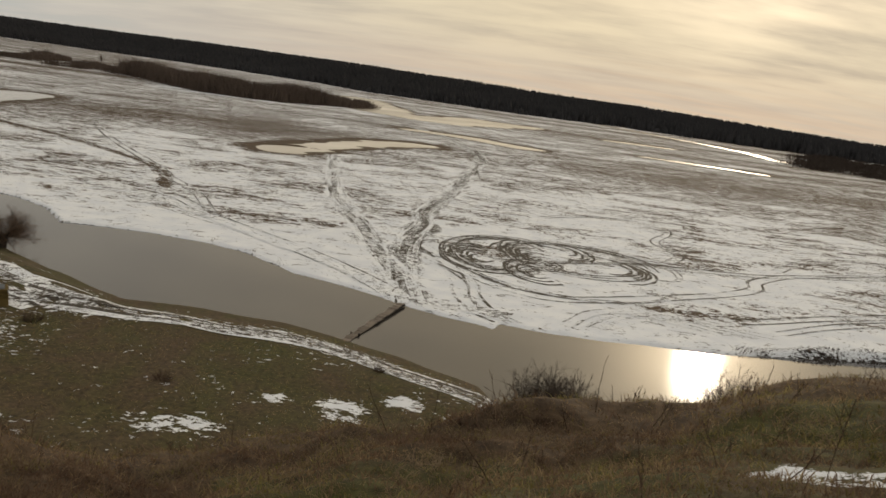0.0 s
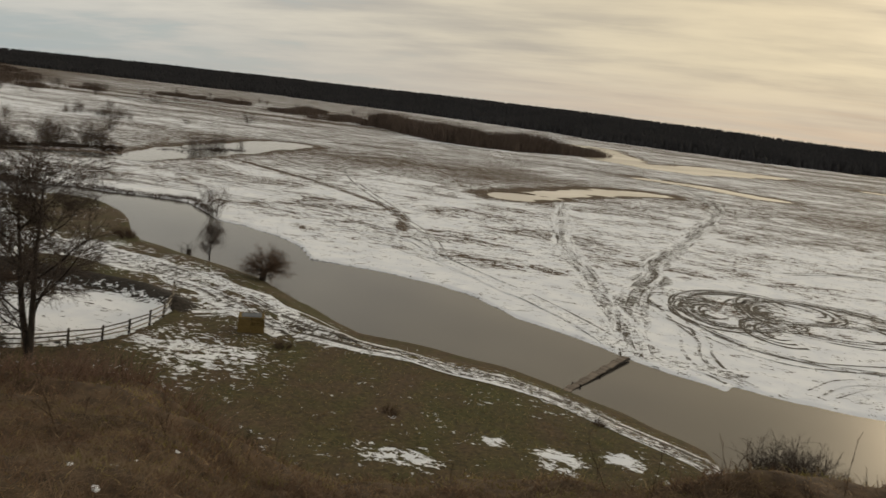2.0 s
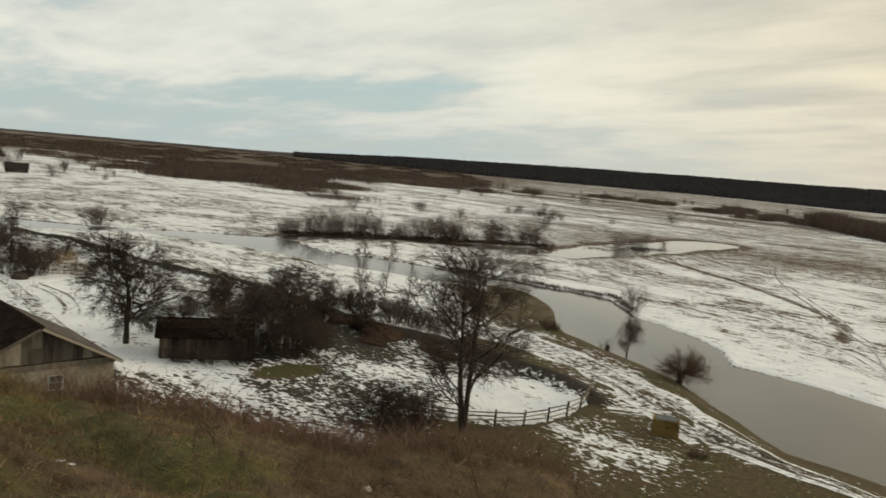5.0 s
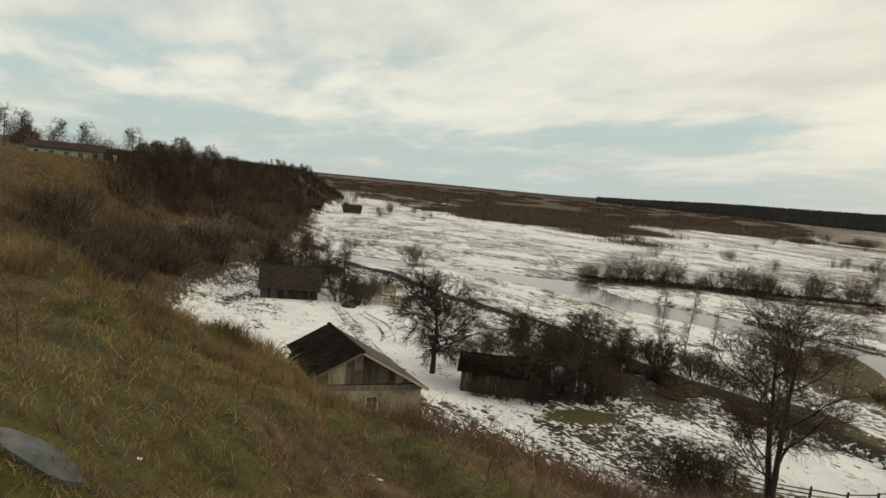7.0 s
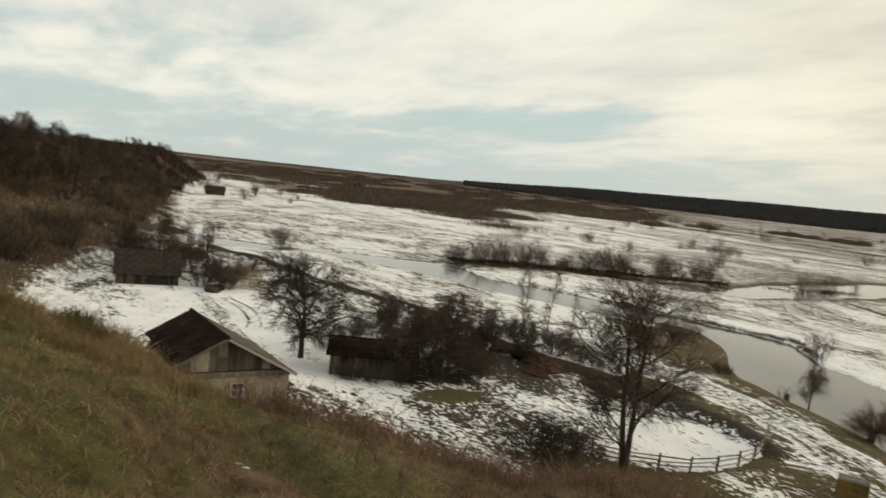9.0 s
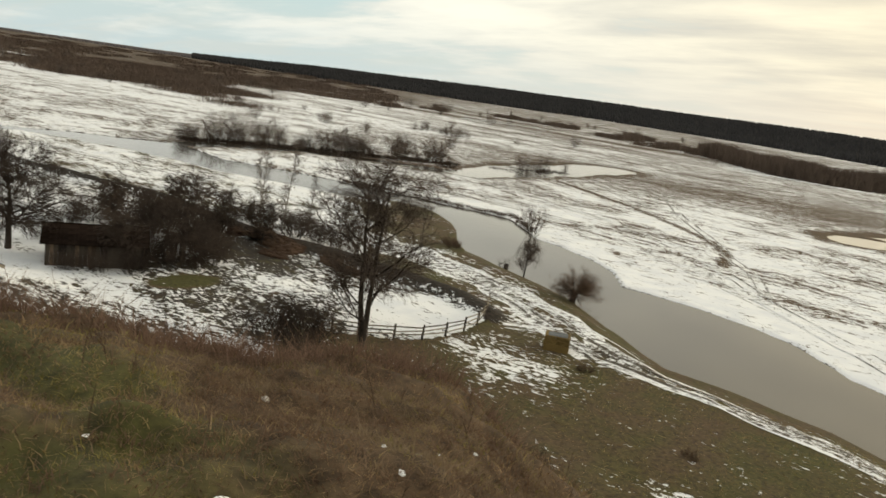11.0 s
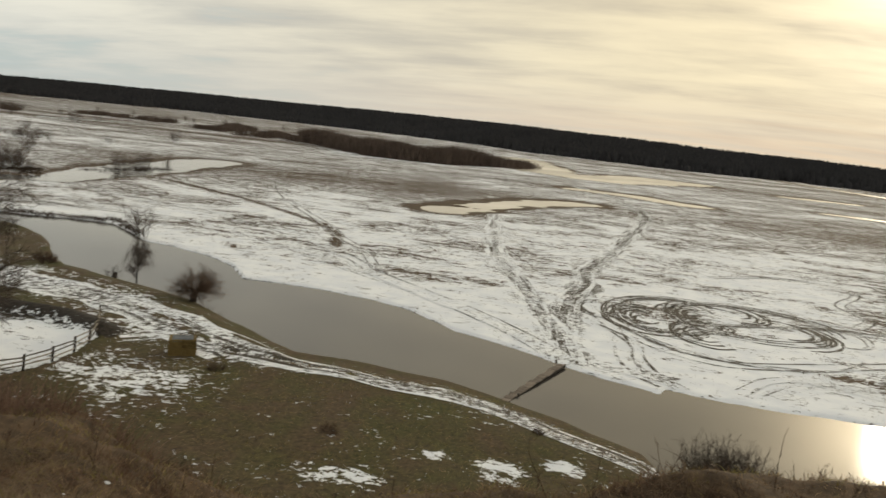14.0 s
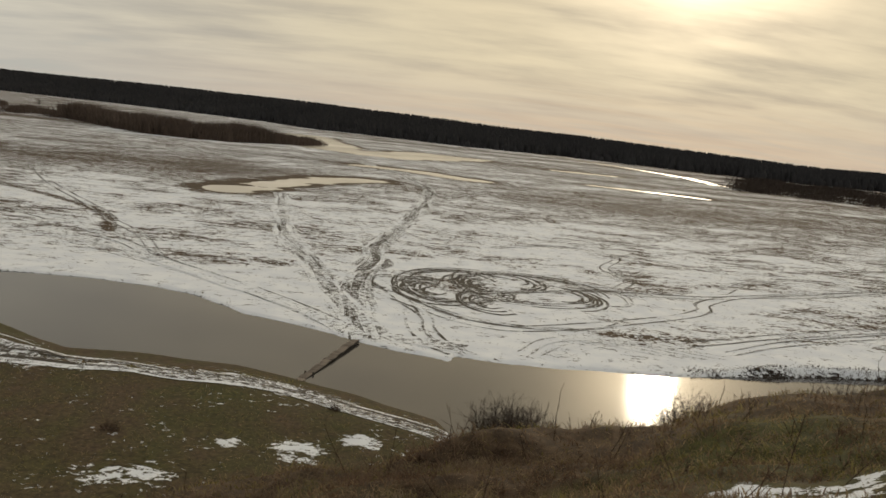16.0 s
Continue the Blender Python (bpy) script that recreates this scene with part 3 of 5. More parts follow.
rings = np.array([0.0] + grow(0.5, 30, 0.016, 0.05) + grow(30.4, 330, 0.0052, 0.2)[0:] + grow(335, 4600, 0.014, 2))
bearings = np.concatenate([np.arange(-44, 106, 0.25), np.arange(106, 316, 5.0)])
RR_, AA_ = np.meshgrid(rings, np.radians(bearings), indexing="ij")
gx, gy = -np.sin(AA_) * RR_, np.cos(AA_) * RR_
gz, g_snow, g_green, g_mud = terrain(gx, gy)
nr, na = gx.shape
idx = np.arange(nr * na).reshape(nr, na)
nxt = np.roll(idx, -1, axis=1)
quads = np.stack([idx[:-1], idx[1:], nxt[1:], nxt[:-1]], -1).reshape(-1, 4)
ground = from_arrays("ground", np.stack([gx, gy, gz], -1).reshape(-1, 3), quads[:, ::-1], M_GROUND, smooth=True)
tagged(ground, "thawing flood plain and grassy hillside under patchy old snow", "ground", kind="structure")
for key, values in (("snow", g_snow), ("green", g_green), ("mud", g_mud)):
    a = ground.data.attributes.new(key, "FLOAT", "POINT")
    a.data.foreach_set("value", values.ravel().astype(np.float32))

FIELDS = np.stack([gz, g_snow, g_green, g_mud], -1)
ROUND = np.append(bearings, 316.0)


def ground_at(x, y):
    """Height, snow, green and mud of the ground mesh at plan points, between its corners."""
    x, y = np.asarray(x, float), np.asarray(y, float)
    r, a = np.hypot(x, y), np.degrees(np.arctan2(-x, y))
    a = np.where(a < -44, a + 360, a)
    i = np.clip(np.searchsorted(rings, r, side="right") - 1, 0, nr - 2)
    j = np.clip(np.searchsorted(ROUND, a, side="right") - 1, 0, na - 1)
    u = np.clip((r - rings[i]) / (rings[i + 1] - rings[i]), 0, 1)[..., None]
    v = ((a - ROUND[j]) / (ROUND[j + 1] - ROUND[j]))[..., None]
    k = (j + 1) % na
    both = (FIELDS[i, j] * (1 - u) + FIELDS[i + 1, j] * u) * (1 - v) + (FIELDS[i, k] * (1 - u) + FIELDS[i + 1, k] * u) * v
    return both[..., 0], both[..., 1], both[..., 2], both[..., 3]


def land_height(x, y):
    return float(ground_at(x, y)[0])


bm = bmesh.new()
bmesh.ops.create_grid(bm, x_segments=8, y_segments=8, size=1800, matrix=Matrix.Translation((0, 1500, 0)))
water = tagged(part("water", bm, M_WATER), "calm grey-brown river and flood water mirroring the sky", "water", kind="structure")

# ---- bare trees and bushes ----
def bough(rng, start, way, length, r0, r1, n, wander, lift):
    """Points and radii of one bough that wanders and bends up (lift > 0) or droops."""
    pts, way = [np.array(start, float)], np.array(way, float) / np.linalg.norm(way)
    for _ in range(n):
        way = way + rng.normal(size=3) * wander + np.array([0, 0, lift])
        way /= np.linalg.norm(way)
        pts.append(pts[-1] + way * length / n)
    return np.array(pts), np.linspace(r0, r1, n + 1)


def tubes(boughs, sides):
    verts, faces, base = [], [], 0
    turn = np.arange(sides) * 2 * np.pi / sides
    for pts, rad in boughs:
        tang = np.gradient(pts, axis=0)
        tang /= np.linalg.norm(tang, axis=1)[:, None] + 1e-9
        ref = np.where(np.abs(tang[:, 2:3]) > 0.9, [[1.0, 0, 0]], [[0, 0, 1.0]])
        u = np.cross(tang, ref)
        u /= np.linalg.norm(u, axis=1)[:, None] + 1e-9
        v = np.cross(tang, u)
        ring = pts[:, None] + rad[:, None, None] * (np.cos(turn)[None, :, None] * u[:, None] + np.sin(turn)[None, :, None] * v[:, None])
        verts.append(ring.reshape(-1, 3))
        k = np.arange(len(pts) - 1)[:, None] * sides
        j = np.arange(sides)[None]
        jn = (j + 1) % sides
        faces.append(np.stack([k + j, k + jn, k + sides + jn, k + sides + j], -1).reshape(-1, 4) + base)
        base += ring.shape[0] * sides
    return np.concatenate(verts), np.concatenate(faces)


def fork(rng, parent, count, length, thick, angle, wander, lift, n, low=0.25, taper=0.45, tip=None):
    """Boughs that leave a parent along its length."""
    pts, rad = parent
    out = []
    for i in range(count):
        f = low + (1 - low) * (i + rng.uniform(0, 0.9)) / count
        k = min(int(f * (len(pts) - 1)), len(pts) - 2)
        g = f * (len(pts) - 1) - k
        at = pts[k] * (1 - g) + pts[k + 1] * g
        axis = pts[k + 1] - pts[k]
        axis = axis / (np.linalg.norm(axis) + 1e-9)
        side = np.cross(axis, rng.normal(size=3))
        side /= np.linalg.norm(side) + 1e-9
        a = math.radians(angle * rng.uniform(0.7, 1.3))
        way = axis * math.cos(a) + side * math.sin(a)
        r0 = min(thick, (rad[k] * (1 - g) + rad[k + 1] * g) * 0.75)
        size = length * rng.uniform(0.6, 1.15) * (1.15 - taper * f)
        out.append(bough(rng, at, way, size, r0, tip if tip else r0 * 0.35, n, wander, lift))
    return out


def bare_tree(name, seed, height, girth, spread, stems=1, twigs=5, droop=0.0, bark=None, tone=None, lean=0.06, low=0.3, fine=0.011, angle=48, at=None, label="", category="tree", group="", limb_count=None, side_count=6, splay=0.055):
    """A leafless tree: trunk and limbs in one part, the crown of twigs in another."""
    rng = np.random.default_rng(seed)
    trunk, limbs, small, tips = [], [], [], []
    for s in range(stems):
        way = (rng.normal() * lean + splay * (s - (stems - 1) / 2) * 2, rng.normal() * lean, 1)
        trunk.append(bough(rng, (rng.normal() * girth * (stems - 1), rng.normal() * girth * (stems - 1), -0.3), way, height * rng.uniform(0.86, 1.0) + 0.3, girth, girth * 0.16, 9, 0.04, 0.03))
    for t in trunk:
        limbs += fork(rng, t, limb_count or max(9, int(18 / stems)), spread, girth * 0.27, angle, 0.13, 0.03 - droop, 6, low, 0.5)
    mids = []
    for b in limbs:
        mids += fork(rng, b, side_count, spread * 0.52, girth * 0.11, 42, 0.17, 0.02 - droop * 1.4, 5, 0.2, 0.4, fine)
    for t in trunk:
        mids += fork(rng, t, 12, spread * 0.42, girth * 0.10, 46, 0.16, 0.03, 4, 0.55, 0.4, fine)
    small += mids
    for b in mids:
        small += fork(rng, b, 3, spread * 0.28, fine * 1.4, 40, 0.2, -droop, 3, 0.2, 0.4, fine * 0.8)
    for b in small:
        tips += fork(rng, b, twigs, spread * 0.19, fine * 1.0, 38, 0.2, 0.0 - droop, 2, 0.15, 0.4, fine * 0.55)
    ob = empty(name, Matrix.Translation(at) if at else Matrix(), label, category, group)
    v, f = tubes(trunk, 7)
    v2, f2 = tubes(limbs, 5)
    from_arrays("trunk", np.concatenate([v, v2]), np.concatenate([f, f2 + len(v)]), bark or M_BARK, ob, smooth=True)
    v, f = tubes(small + tips, 3)
    from_arrays("crown", v, f, tone or M_TWIG, ob)
    return ob


def bare_bush(name, seed, height, spread, stems=14, twigs=6, fine=0.010, tone=None, at=None, label="", category="bush", group="", upright=0.5, foot_out=0.6, ends=3, ball=False):
    """A leafless bush: many stems from one foot, and their twigs."""
    rng = np.random.default_rng(seed)
    stalks, small = [], []
    for s in range(stems):
        a = rng.uniform(0, 2 * np.pi)
        out = rng.uniform(0.1, 1.0) * spread / height
        way = (math.cos(a) * out, math.sin(a) * out, 1)
        if ball:
            c = rng.uniform(-0.25, 1)
            way = (math.cos(a) * math.sqrt(1 - c * c), math.sin(a) * math.sqrt(1 - c * c), c)
        foot = (math.cos(a) * spread * foot_out * rng.uniform(0, 1), math.sin(a) * spread * foot_out * rng.uniform(0, 1), -0.12)
        stalks.append(bough(rng, foot, way, height * rng.uniform(0.65, 1.08), fine * 2.6, fine * 0.8, 6, 0.12, 0.02))
    for b in stalks:
        small += fork(rng, b, twigs, height * 0.42, fine * 1.3, 36, 0.16, 0.03 * upright, 4, 0.2, 0.5, fine * 0.7)
    tips = []
    for b in small:
        tips += fork(rng, b, ends, height * 0.2, fine * 0.9, 34, 0.2, 0.02, 2, 0.25, 0.4, fine * 0.55)
    ob = empty(name, Matrix.Translation(at) if at else Matrix(), label, category, group)
    v, f = tubes(stalks, 4)
    from_arrays("trunk", v, f, M_BARK, ob)
    v, f = tubes(small + tips, 3)
    from_arrays("crown", v, f, tone or M_TWIG, ob)
    return ob


def on_land(x, y, sink=0.05):
    return (x, y, land_height(x, y) - sink)


USED = set()


def place(ob, x, y, turn=0.0, size=1.0, sink=0.05):
    """The first copy of a pattern goes where it is put; the others are copies of it."""
    m = Matrix.Translation(on_land(x, y, sink)) @ Matrix.Rotation(turn, 4, "Z") @ Matrix.Scale(size, 4)
    if ob.name in USED:
        made = copy_thing(ob, m)
        made.matrix_basis = m
        return made
    USED.add(ob.name)
    ob.matrix_basis = m
    return ob


# the two large trees below the hill
bare_tree("walnut_tree", 15, 11.0, 0.23, 4.3, stems=2, twigs=8, droop=0.008, low=0.16, fine=0.0135, angle=57, limb_count=13, side_count=9, splay=0.12, at=on_land(-33.1, 34.4),
          label="tall bare dark tree with twin trunks beside the garden fence", lean=0.04)
bare_tree("pear_tree", 11, 8.2, 0.28, 5.0, twigs=11, droop=0.028, low=0.2, fine=0.021, angle=66, at=on_land(-62.5, 24.3),
          label="bare round-crowned dark orchard tree in the snowy yard", lean=0.02)
# birches on the dyke
birch = bare_tree("birch_tree", 21, 8.8, 0.10, 1.5, twigs=2, bark=M_BIRCH, tone=M_SHRUB, low=0.12, fine=0.010, angle=30,
                  label="slender bare birch with a pale thin trunk", group="birches by the dyke")
for k, (x, y, s) in enumerate([(-62.8, 51.3, 1.0), (-65.9, 50.8, 0.88), (-68.5, 52.5, 0.8), (-60.5, 52.6, 0.72)]):
    place(birch, x, y, k * 1.9, s)
# small garden trees
apple = bare_tree("apple_tree", 33, 5.0, 0.13, 2.3, twigs=8, droop=0.02, low=0.25, fine=0.014, angle=58,
                  label="small bare dark fruit tree in the garden", group="garden fruit trees")
for k, (x, y, s) in enumerate([(-62.9, 39.7, 1.05), (-63.2, 33.2, 0.85), (-59.5, 41.8, 0.9), (-57.5, 44.5, 0.75), (-69, 43, 0.8), (-72.5, 38, 0.7), (-61, 36.8, 0.7), (-54.6, 29.4, 0.8), (-53.0, 33.6, 0.9)]):
    place(apple, x, y, k * 2.2, s)
# willows on the near bank
willow = bare_bush("pollard_willow", 41, 2.35, 2.2, foot_out=0.12, stems=110, twigs=9, fine=0.0095, tone=M_RUST, ball=True, label="round bare willow bush on a thick stump at the water's edge", at=on_land(-33.9, 62.6, -1.1))
rng = np.random.default_rng(5)
v, f = tubes([bough(rng, (-0.3, 0, -1.5), (0.2, 0, 1), 1.6, 0.36, 0.30, 4, 0.05, 0), bough(rng, (0.0, 0, -0.3), (0.4, 0.2, 1), 0.6, 0.26, 0.16, 3, 0.05, 0)], 8)
from_arrays("stump", v, f, M_BARK, willow, smooth=True)
bare_tree("young_willow", 44, 4.2, 0.10, 1.5, twigs=7, tone=M_SHRUB, low=0.22, fine=0.010, angle=38, limb_count=14, at=on_land(-42.6, 66.9), label="thin bare willow leaning over the river bank", lean=0.03)
bare_bush("bank_shrub", 45, 4.3, 1.7, stems=20, twigs=7, fine=0.012, tone=M_SHRUB, at=on_land(-56.6, 89.6), label="upright bare grey shrub on the far river bank")
stub = bare_bush("willow_stump", 46, 1.5, 0.8, stems=9, twigs=3, fine=0.012, at=on_land(-46.2, 68.6), label="low cut willow stump with a few bare shoots", category="stump")
v, f = tubes([bough(rng, (0, 0, -0.4), (0.1, 0, 1), 1.2, 0.30, 0.22, 4, 0.06, 0)], 8)
from_arrays("stump", v, f, M_BARK, stub, smooth=True)
low_bush = bare_bush("low_thorn_bush", 48, 1.0, 1.2, stems=26, twigs=6, fine=0.013, tone=M_RUST, label="low dark thorn bush on the bank", group="low bank bushes")
for k, (x, y, s) in enumerate([(-52.5, 66.5, 1.0), (-51.2, 65.7, 0.9), (-12.5, 38.2, 0.5), (-22.5, 44.5, 0.6), (-1.5, 43.0, 0.4)]):
    place(low_bush, x, y, k * 1.3, s)

# bushes by the fence and in the gardens
dark_bush = bare_bush("garden_thicket", 51, 3.4, 2.6, stems=44, twigs=8, fine=0.013, label="dense dark leafless bush by the garden", group="garden bushes")
for k, (x, y, s) in enumerate([(-34.8, 30.6, 1.0), (-36.6, 29.6, 0.85), (-33.0, 29.4, 0.6), (-57.5, 40.0, 0.6), (-66, 36, 0.8), (-68, 31.5, 0.7),
                                (-70.5, 34.5, 0.8), (-64.5, 44, 0.7), (-74, 43, 0.7), (-58.5, 38.5, 0.75), (-55, 37.8, 0.5), (-78, 44, 0.6), (-98, 24, 0.8), (-96, 27, 0.9), (-101, 28, 1.0),
                                (-106, 27, 1.0), (-108, 33, 0.8), (-112, 20, 1.3), (-115, 26, 1.1), (-118, 18, 1.4), (-109, 22, 1.2), (-122, 28, 1.0), (-62, 41.5, 0.9), (-60.5, 39.2, 0.6),
                                (-65.5, 39.5, 0.9), (-68, 39.5, 0.8), (-71, 41, 0.8), (-63.5, 36.2, 0.7), (-61.5, 32.5, 0.6), (-75.5, 39, 0.6), (-59, 45.6, 0.5), (-66.5, 46, 0.6), (-71, 46, 0.5), (-57.5, 51.2, 0.7), (-60, 50.5, 0.9), (-62.5, 52.5, 0.6), (-65, 49.8, 0.8), (-55, 51.5, 0.5), (-68, 50, 0.7), (-54.2, 27.4, 0.5), (-53.2, 29.6, 0.6), (-55.4, 25.4, 0.45), (-54.8, 33.1, 0.7), (-53.7, 36.9, 0.7), (-56.0, 31.8, 0.6), (-56.2, 35.2, 0.85), (-52.6, 34.6, 0.5), (-57.2, 33.2, 0.8)]):
    place(dark_bush, x, y, k * 1.7, s)

# shrubs of the plain: along the river arm and scattered
alder = bare_bush("riverside_shrub", 61, 4.8, 2.8, stems=24, twigs=6, fine=0.014, tone=M_SHRUB, label="leafless grey-brown shrub on the snowy flood plain", group="shrubs of the plain")
rng = np.random.default_rng(62)
spots = [(-157, 54, 0.9), (-159, 56, 0.75), (-142.5, 88.3, 0.75), (-144, 91, 0.65), (-141, 93, 0.6), (-356, 110, 1.3), (-352, 87, 1.2), (-345, 86, 1.0), (-474, 180, 1.7), (-440, 160, 1.1),
         (-266, 188, 0.9), (-270, 192, 0.7), (-212, 186, 0.8), (-207, 183, 0.7), (-385, 256, 1.1), (-395, 262, 1.1), (-405, 255, 1.0), (-370, 250, 0.9), (-111, 166, 1.0), (-113, 170, 0.8),
         (-116, 184, 0.9), (-114, 177, 0.7), (-117, 196, 0.5), (-219, 194, 0.7), (-104, 158, 0.4)]
for t in np.linspace(0, 1, 52):
    x, y = np.interp(t, [0, .25, .5, .75, 1], [-139, -136.5, -130, -123, -115]), np.interp(t, [0, .25, .5, .75, 1], [90, 104, 117, 127, 146])
    if rng.random() < 0.86:
        spots.append((x - 5.5 + rng.normal() * 1.2, y + rng.normal() * 1.0, rng.choice([0.35, 0.5, 0.7, 0.9, 1.2])))
for k in range(14):
    spots.append((-211 + rng.uniform(-2, 26), 236 + rng.normal() * 4, rng.uniform(0.5, 0.8)))
for k in range(10):
    spots.append((-450 + rng.uniform(0, 45), 480 + rng.normal() * 18, rng.uniform(0.8, 1.3)))
for k in range(12):
    spots.append((-480 + rng.uniform(0, 210), 640 + rng.normal() * 30, rng.uniform(0.6, 1.2)))
for k in range(58):
    a, r = (rng.uniform(64, 77.5), rng.uniform(330, 760)) if k < 30 else (rng.uniform(30, 64), rng.uniform(230, 640))
    spots.append((-math.sin(math.radians(a)) * r, math.cos(math.radians(a)) * r, rng.uniform(0.35, 0.9) * (1 + r / 900)))
for x, y, s in spots:
    place(alder, x, y, rng.uniform(0, 6.28), s)


def thicket(name, seed, spots, height, spread, blades, label, mat=None, bend=0.22, thin=1.0):
    """Countless thin shoots over a stretch of ground, as one mesh."""
    rng = np.random.default_rng(seed)
    v, f = [], []
    for k, (x, y, h) in enumerate(spots):
        n = blades
        bx, by = x + rng.normal(size=n) * spread, y + rng.normal(size=n) * spread
        hh = height * h * rng.uniform(0.55, 1.1, n)
        lean = rng.normal(size=(n, 2)) * bend * hh[:, None]
        wide = thin * (0.0015 + np.hypot(x, y) * 0.00026) * rng.uniform(0.6, 1.3, n)
        a = rng.uniform(0, np.pi, n)
        lo = np.stack([bx, by, ground_at(bx, by)[0] - 0.1], -1)
        off = np.stack([np.cos(a) * wide, np.sin(a) * wide, np.zeros(n)], -1)
        mid = lo + np.stack([lean[:, 0] * 0.5, lean[:, 1] * 0.5, hh * 0.6], -1)
        top = lo + np.stack([lean[:, 0], lean[:, 1], hh], -1)
        block = np.stack([lo - off, lo + off, mid + off * 1.2, top, mid - off * 1.2], 1).reshape(-1, 3)
        base = len(v) and sum(len(b) for b in v)
        i = np.arange(n)[:, None] * 5 + base
        f.append(np.concatenate([i + np.array([[0, 1, 2]]), i + np.array([[0, 2, 4]]), i + np.array([[4, 2, 3]])]))
        v.append(block)
    ob = from_arrays(name, np.concatenate(v), np.concatenate(f), mat or M_RUST)
    return tagged(ob, label, "thicket", kind="stuff")


rng = np.random.default_rng(71)
grove = []
for t in np.linspace(0, 1, 84):
    x, y = np.interp(t, [0, .25, .45, .6, .86, 1], [-182, -137, -106, -84, -60, -45]), np.interp(t, [0, .25, .45, .6, .86, 1], [466, 406, 370, 370, 394, 428])
    if not 0.84 < t < 0.90:
        swell = 0.92 + 0.12 * math.sin(t * 31) * math.sin(t * 13 + 1)
        grove += [(x + rng.normal() * 4, y + 4 + abs(rng.normal()) * 12, swell * rng.uniform(0.6, 1.1) * (0.6 if t > 0.86 else 1.0)) for _ in range(4)]
for cx, cy, many in ((-222, 500, 7), (-208, 497, 6), (-196, 494, 6), (-262, 488, 5), (-262, 520, 5), (-268, 556, 6), (-387, 552, 5), (-356, 552, 6), (-326, 550, 6), (-204, 456, 5), (-378, 392, 4), (-403, 458, 4), (-300, 600, 6), (-160, 560, 6)):
    grove += [(cx + rng.normal() * 8, cy + rng.normal() * 5, rng.uniform(0.25, 0.5)) for _ in range(many)]
thicket("willow_thicket", 72, grove, 9.2, 3.0, 200, "long dense brown leafless willow thicket on the plain", M_WILLOW, 0.3, 0.8)
scrub = [(-math.sin(a) * r, math.cos(a) * r, rng.uniform(0.45, 1.0)) for a, r in zip(np.radians(rng.uniform(55.5, 67, 260)), 400 + 330 * rng.random(260) ** 1.7)]
scrub += [(-math.sin(a) * r, math.cos(a) * r, rng.uniform(0.4, 0.9)) for a, r in zip(np.radians(rng.uniform(44, 57, 110)), 560 + 400 * rng.random(110) ** 1.4)]
scrub += [(-math.sin(a) * r, math.cos(a) * r, rng.uniform(0.4, 1.3)) for a, r in zip(np.radians(rng.uniform(44, 80, 260)), rng.uniform(750, 1900, 260))]
for cx, cy, many in ((-432, 162, 7), (-457, 201, 8), (-445, 180, 6), (-342, 244, 8), (-330, 236, 6), (-257, 181, 4), (-311, 192, 4), (-300, 196, 3)):
    scrub += [(cx + rng.normal() * 5, cy + rng.normal() * 3, rng.uniform(0.4, 0.75)) for _ in range(many)]
scrub += [(-math.sin(a) * r, math.cos(a) * r, rng.uniform(0.25, 0.65)) for a, r in zip(np.radians(rng.uniform(66, 76, 120)), rng.uniform(560, 1300, 120))]
thicket("brown_scrub", 73, scrub, 3.6, 6.5, 240, "wide stretch of rusty brown leafless scrub", M_WILLOW, 0.4, 0.7)
hedge = [(-math.sin(math.radians(a)) * r, math.cos(math.radians(a)) * r, rng.uniform(0.4, 0.9)) for a, r in [(rng.uniform(-44, -25.4), rng.uniform(440, 700)) for _ in range(170)]]
thicket("far_hedge", 74, hedge, 4.0, 7.0, 180, "dark far hedge and scrub before the wooded rise", M_TWIG)

# ---- the wooded rise behind the plain ----
rng = np.random.default_rng(81)
n = 44000
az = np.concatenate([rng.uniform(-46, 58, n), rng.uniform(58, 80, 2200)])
depth = rng.random(len(az)) ** 0.8
rr = np.interp(az, WOOD_AZ, WOOD_R)
edge = 26 * waves(az * 7.0, rr * 0, 60, 2) + 12 * waves(az * 30.0, rr * 0, 60, 3)
rr = rr + depth * 330 + edge + rng.normal(size=len(az)) * 7
xx, yy = -np.sin(np.radians(az)) * rr, np.cos(np.radians(az)) * rr
zz = ground_at(xx, yy)[0]
crest = 1 + 0.10 * waves(az * 10.0, rr * 0, 60, 1)
tall = rng.uniform(8.2, 12.4, len(az)) * crest * np.where(depth < 0.05, rng.uniform(0.35, 0.9, len(az)), 1.0) * np.where(az > 58, 0.6, 1)
wide = rng.uniform(1.3, 3.0, len(az)) * np.where(rr > 1100, 1.4, 1.0)
turn = np.arange(4) * np.pi / 2
levels = []
for h, w in ((-0.1, 1.0), (0.55, 0.85), (1.0, 0.08)):
    w_ = wide[:, None] * w * rng.uniform(0.7, 1.3, (len(az), 4))
    levels.append(np.stack([xx[:, None] + np.cos(turn) * w_, yy[:, None] + np.sin(turn) * w_, (zz + tall * h)[:, None] + np.zeros((1, 4))], -1))
cone_v = np.stack(levels, 1).reshape(-1, 3)
i = np.arange(len(az))[:, None, None] * 12 + np.arange(2)[None, :, None] * 4
j = np.arange(4)[None, None]
jn = (j + 1) % 4
cone_f = np.stack([i + j, i + jn, i + 4 + jn, i + 4 + j], -1).reshape(-1, 4)
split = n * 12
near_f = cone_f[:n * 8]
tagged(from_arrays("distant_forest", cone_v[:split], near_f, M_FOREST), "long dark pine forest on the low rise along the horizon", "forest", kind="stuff")
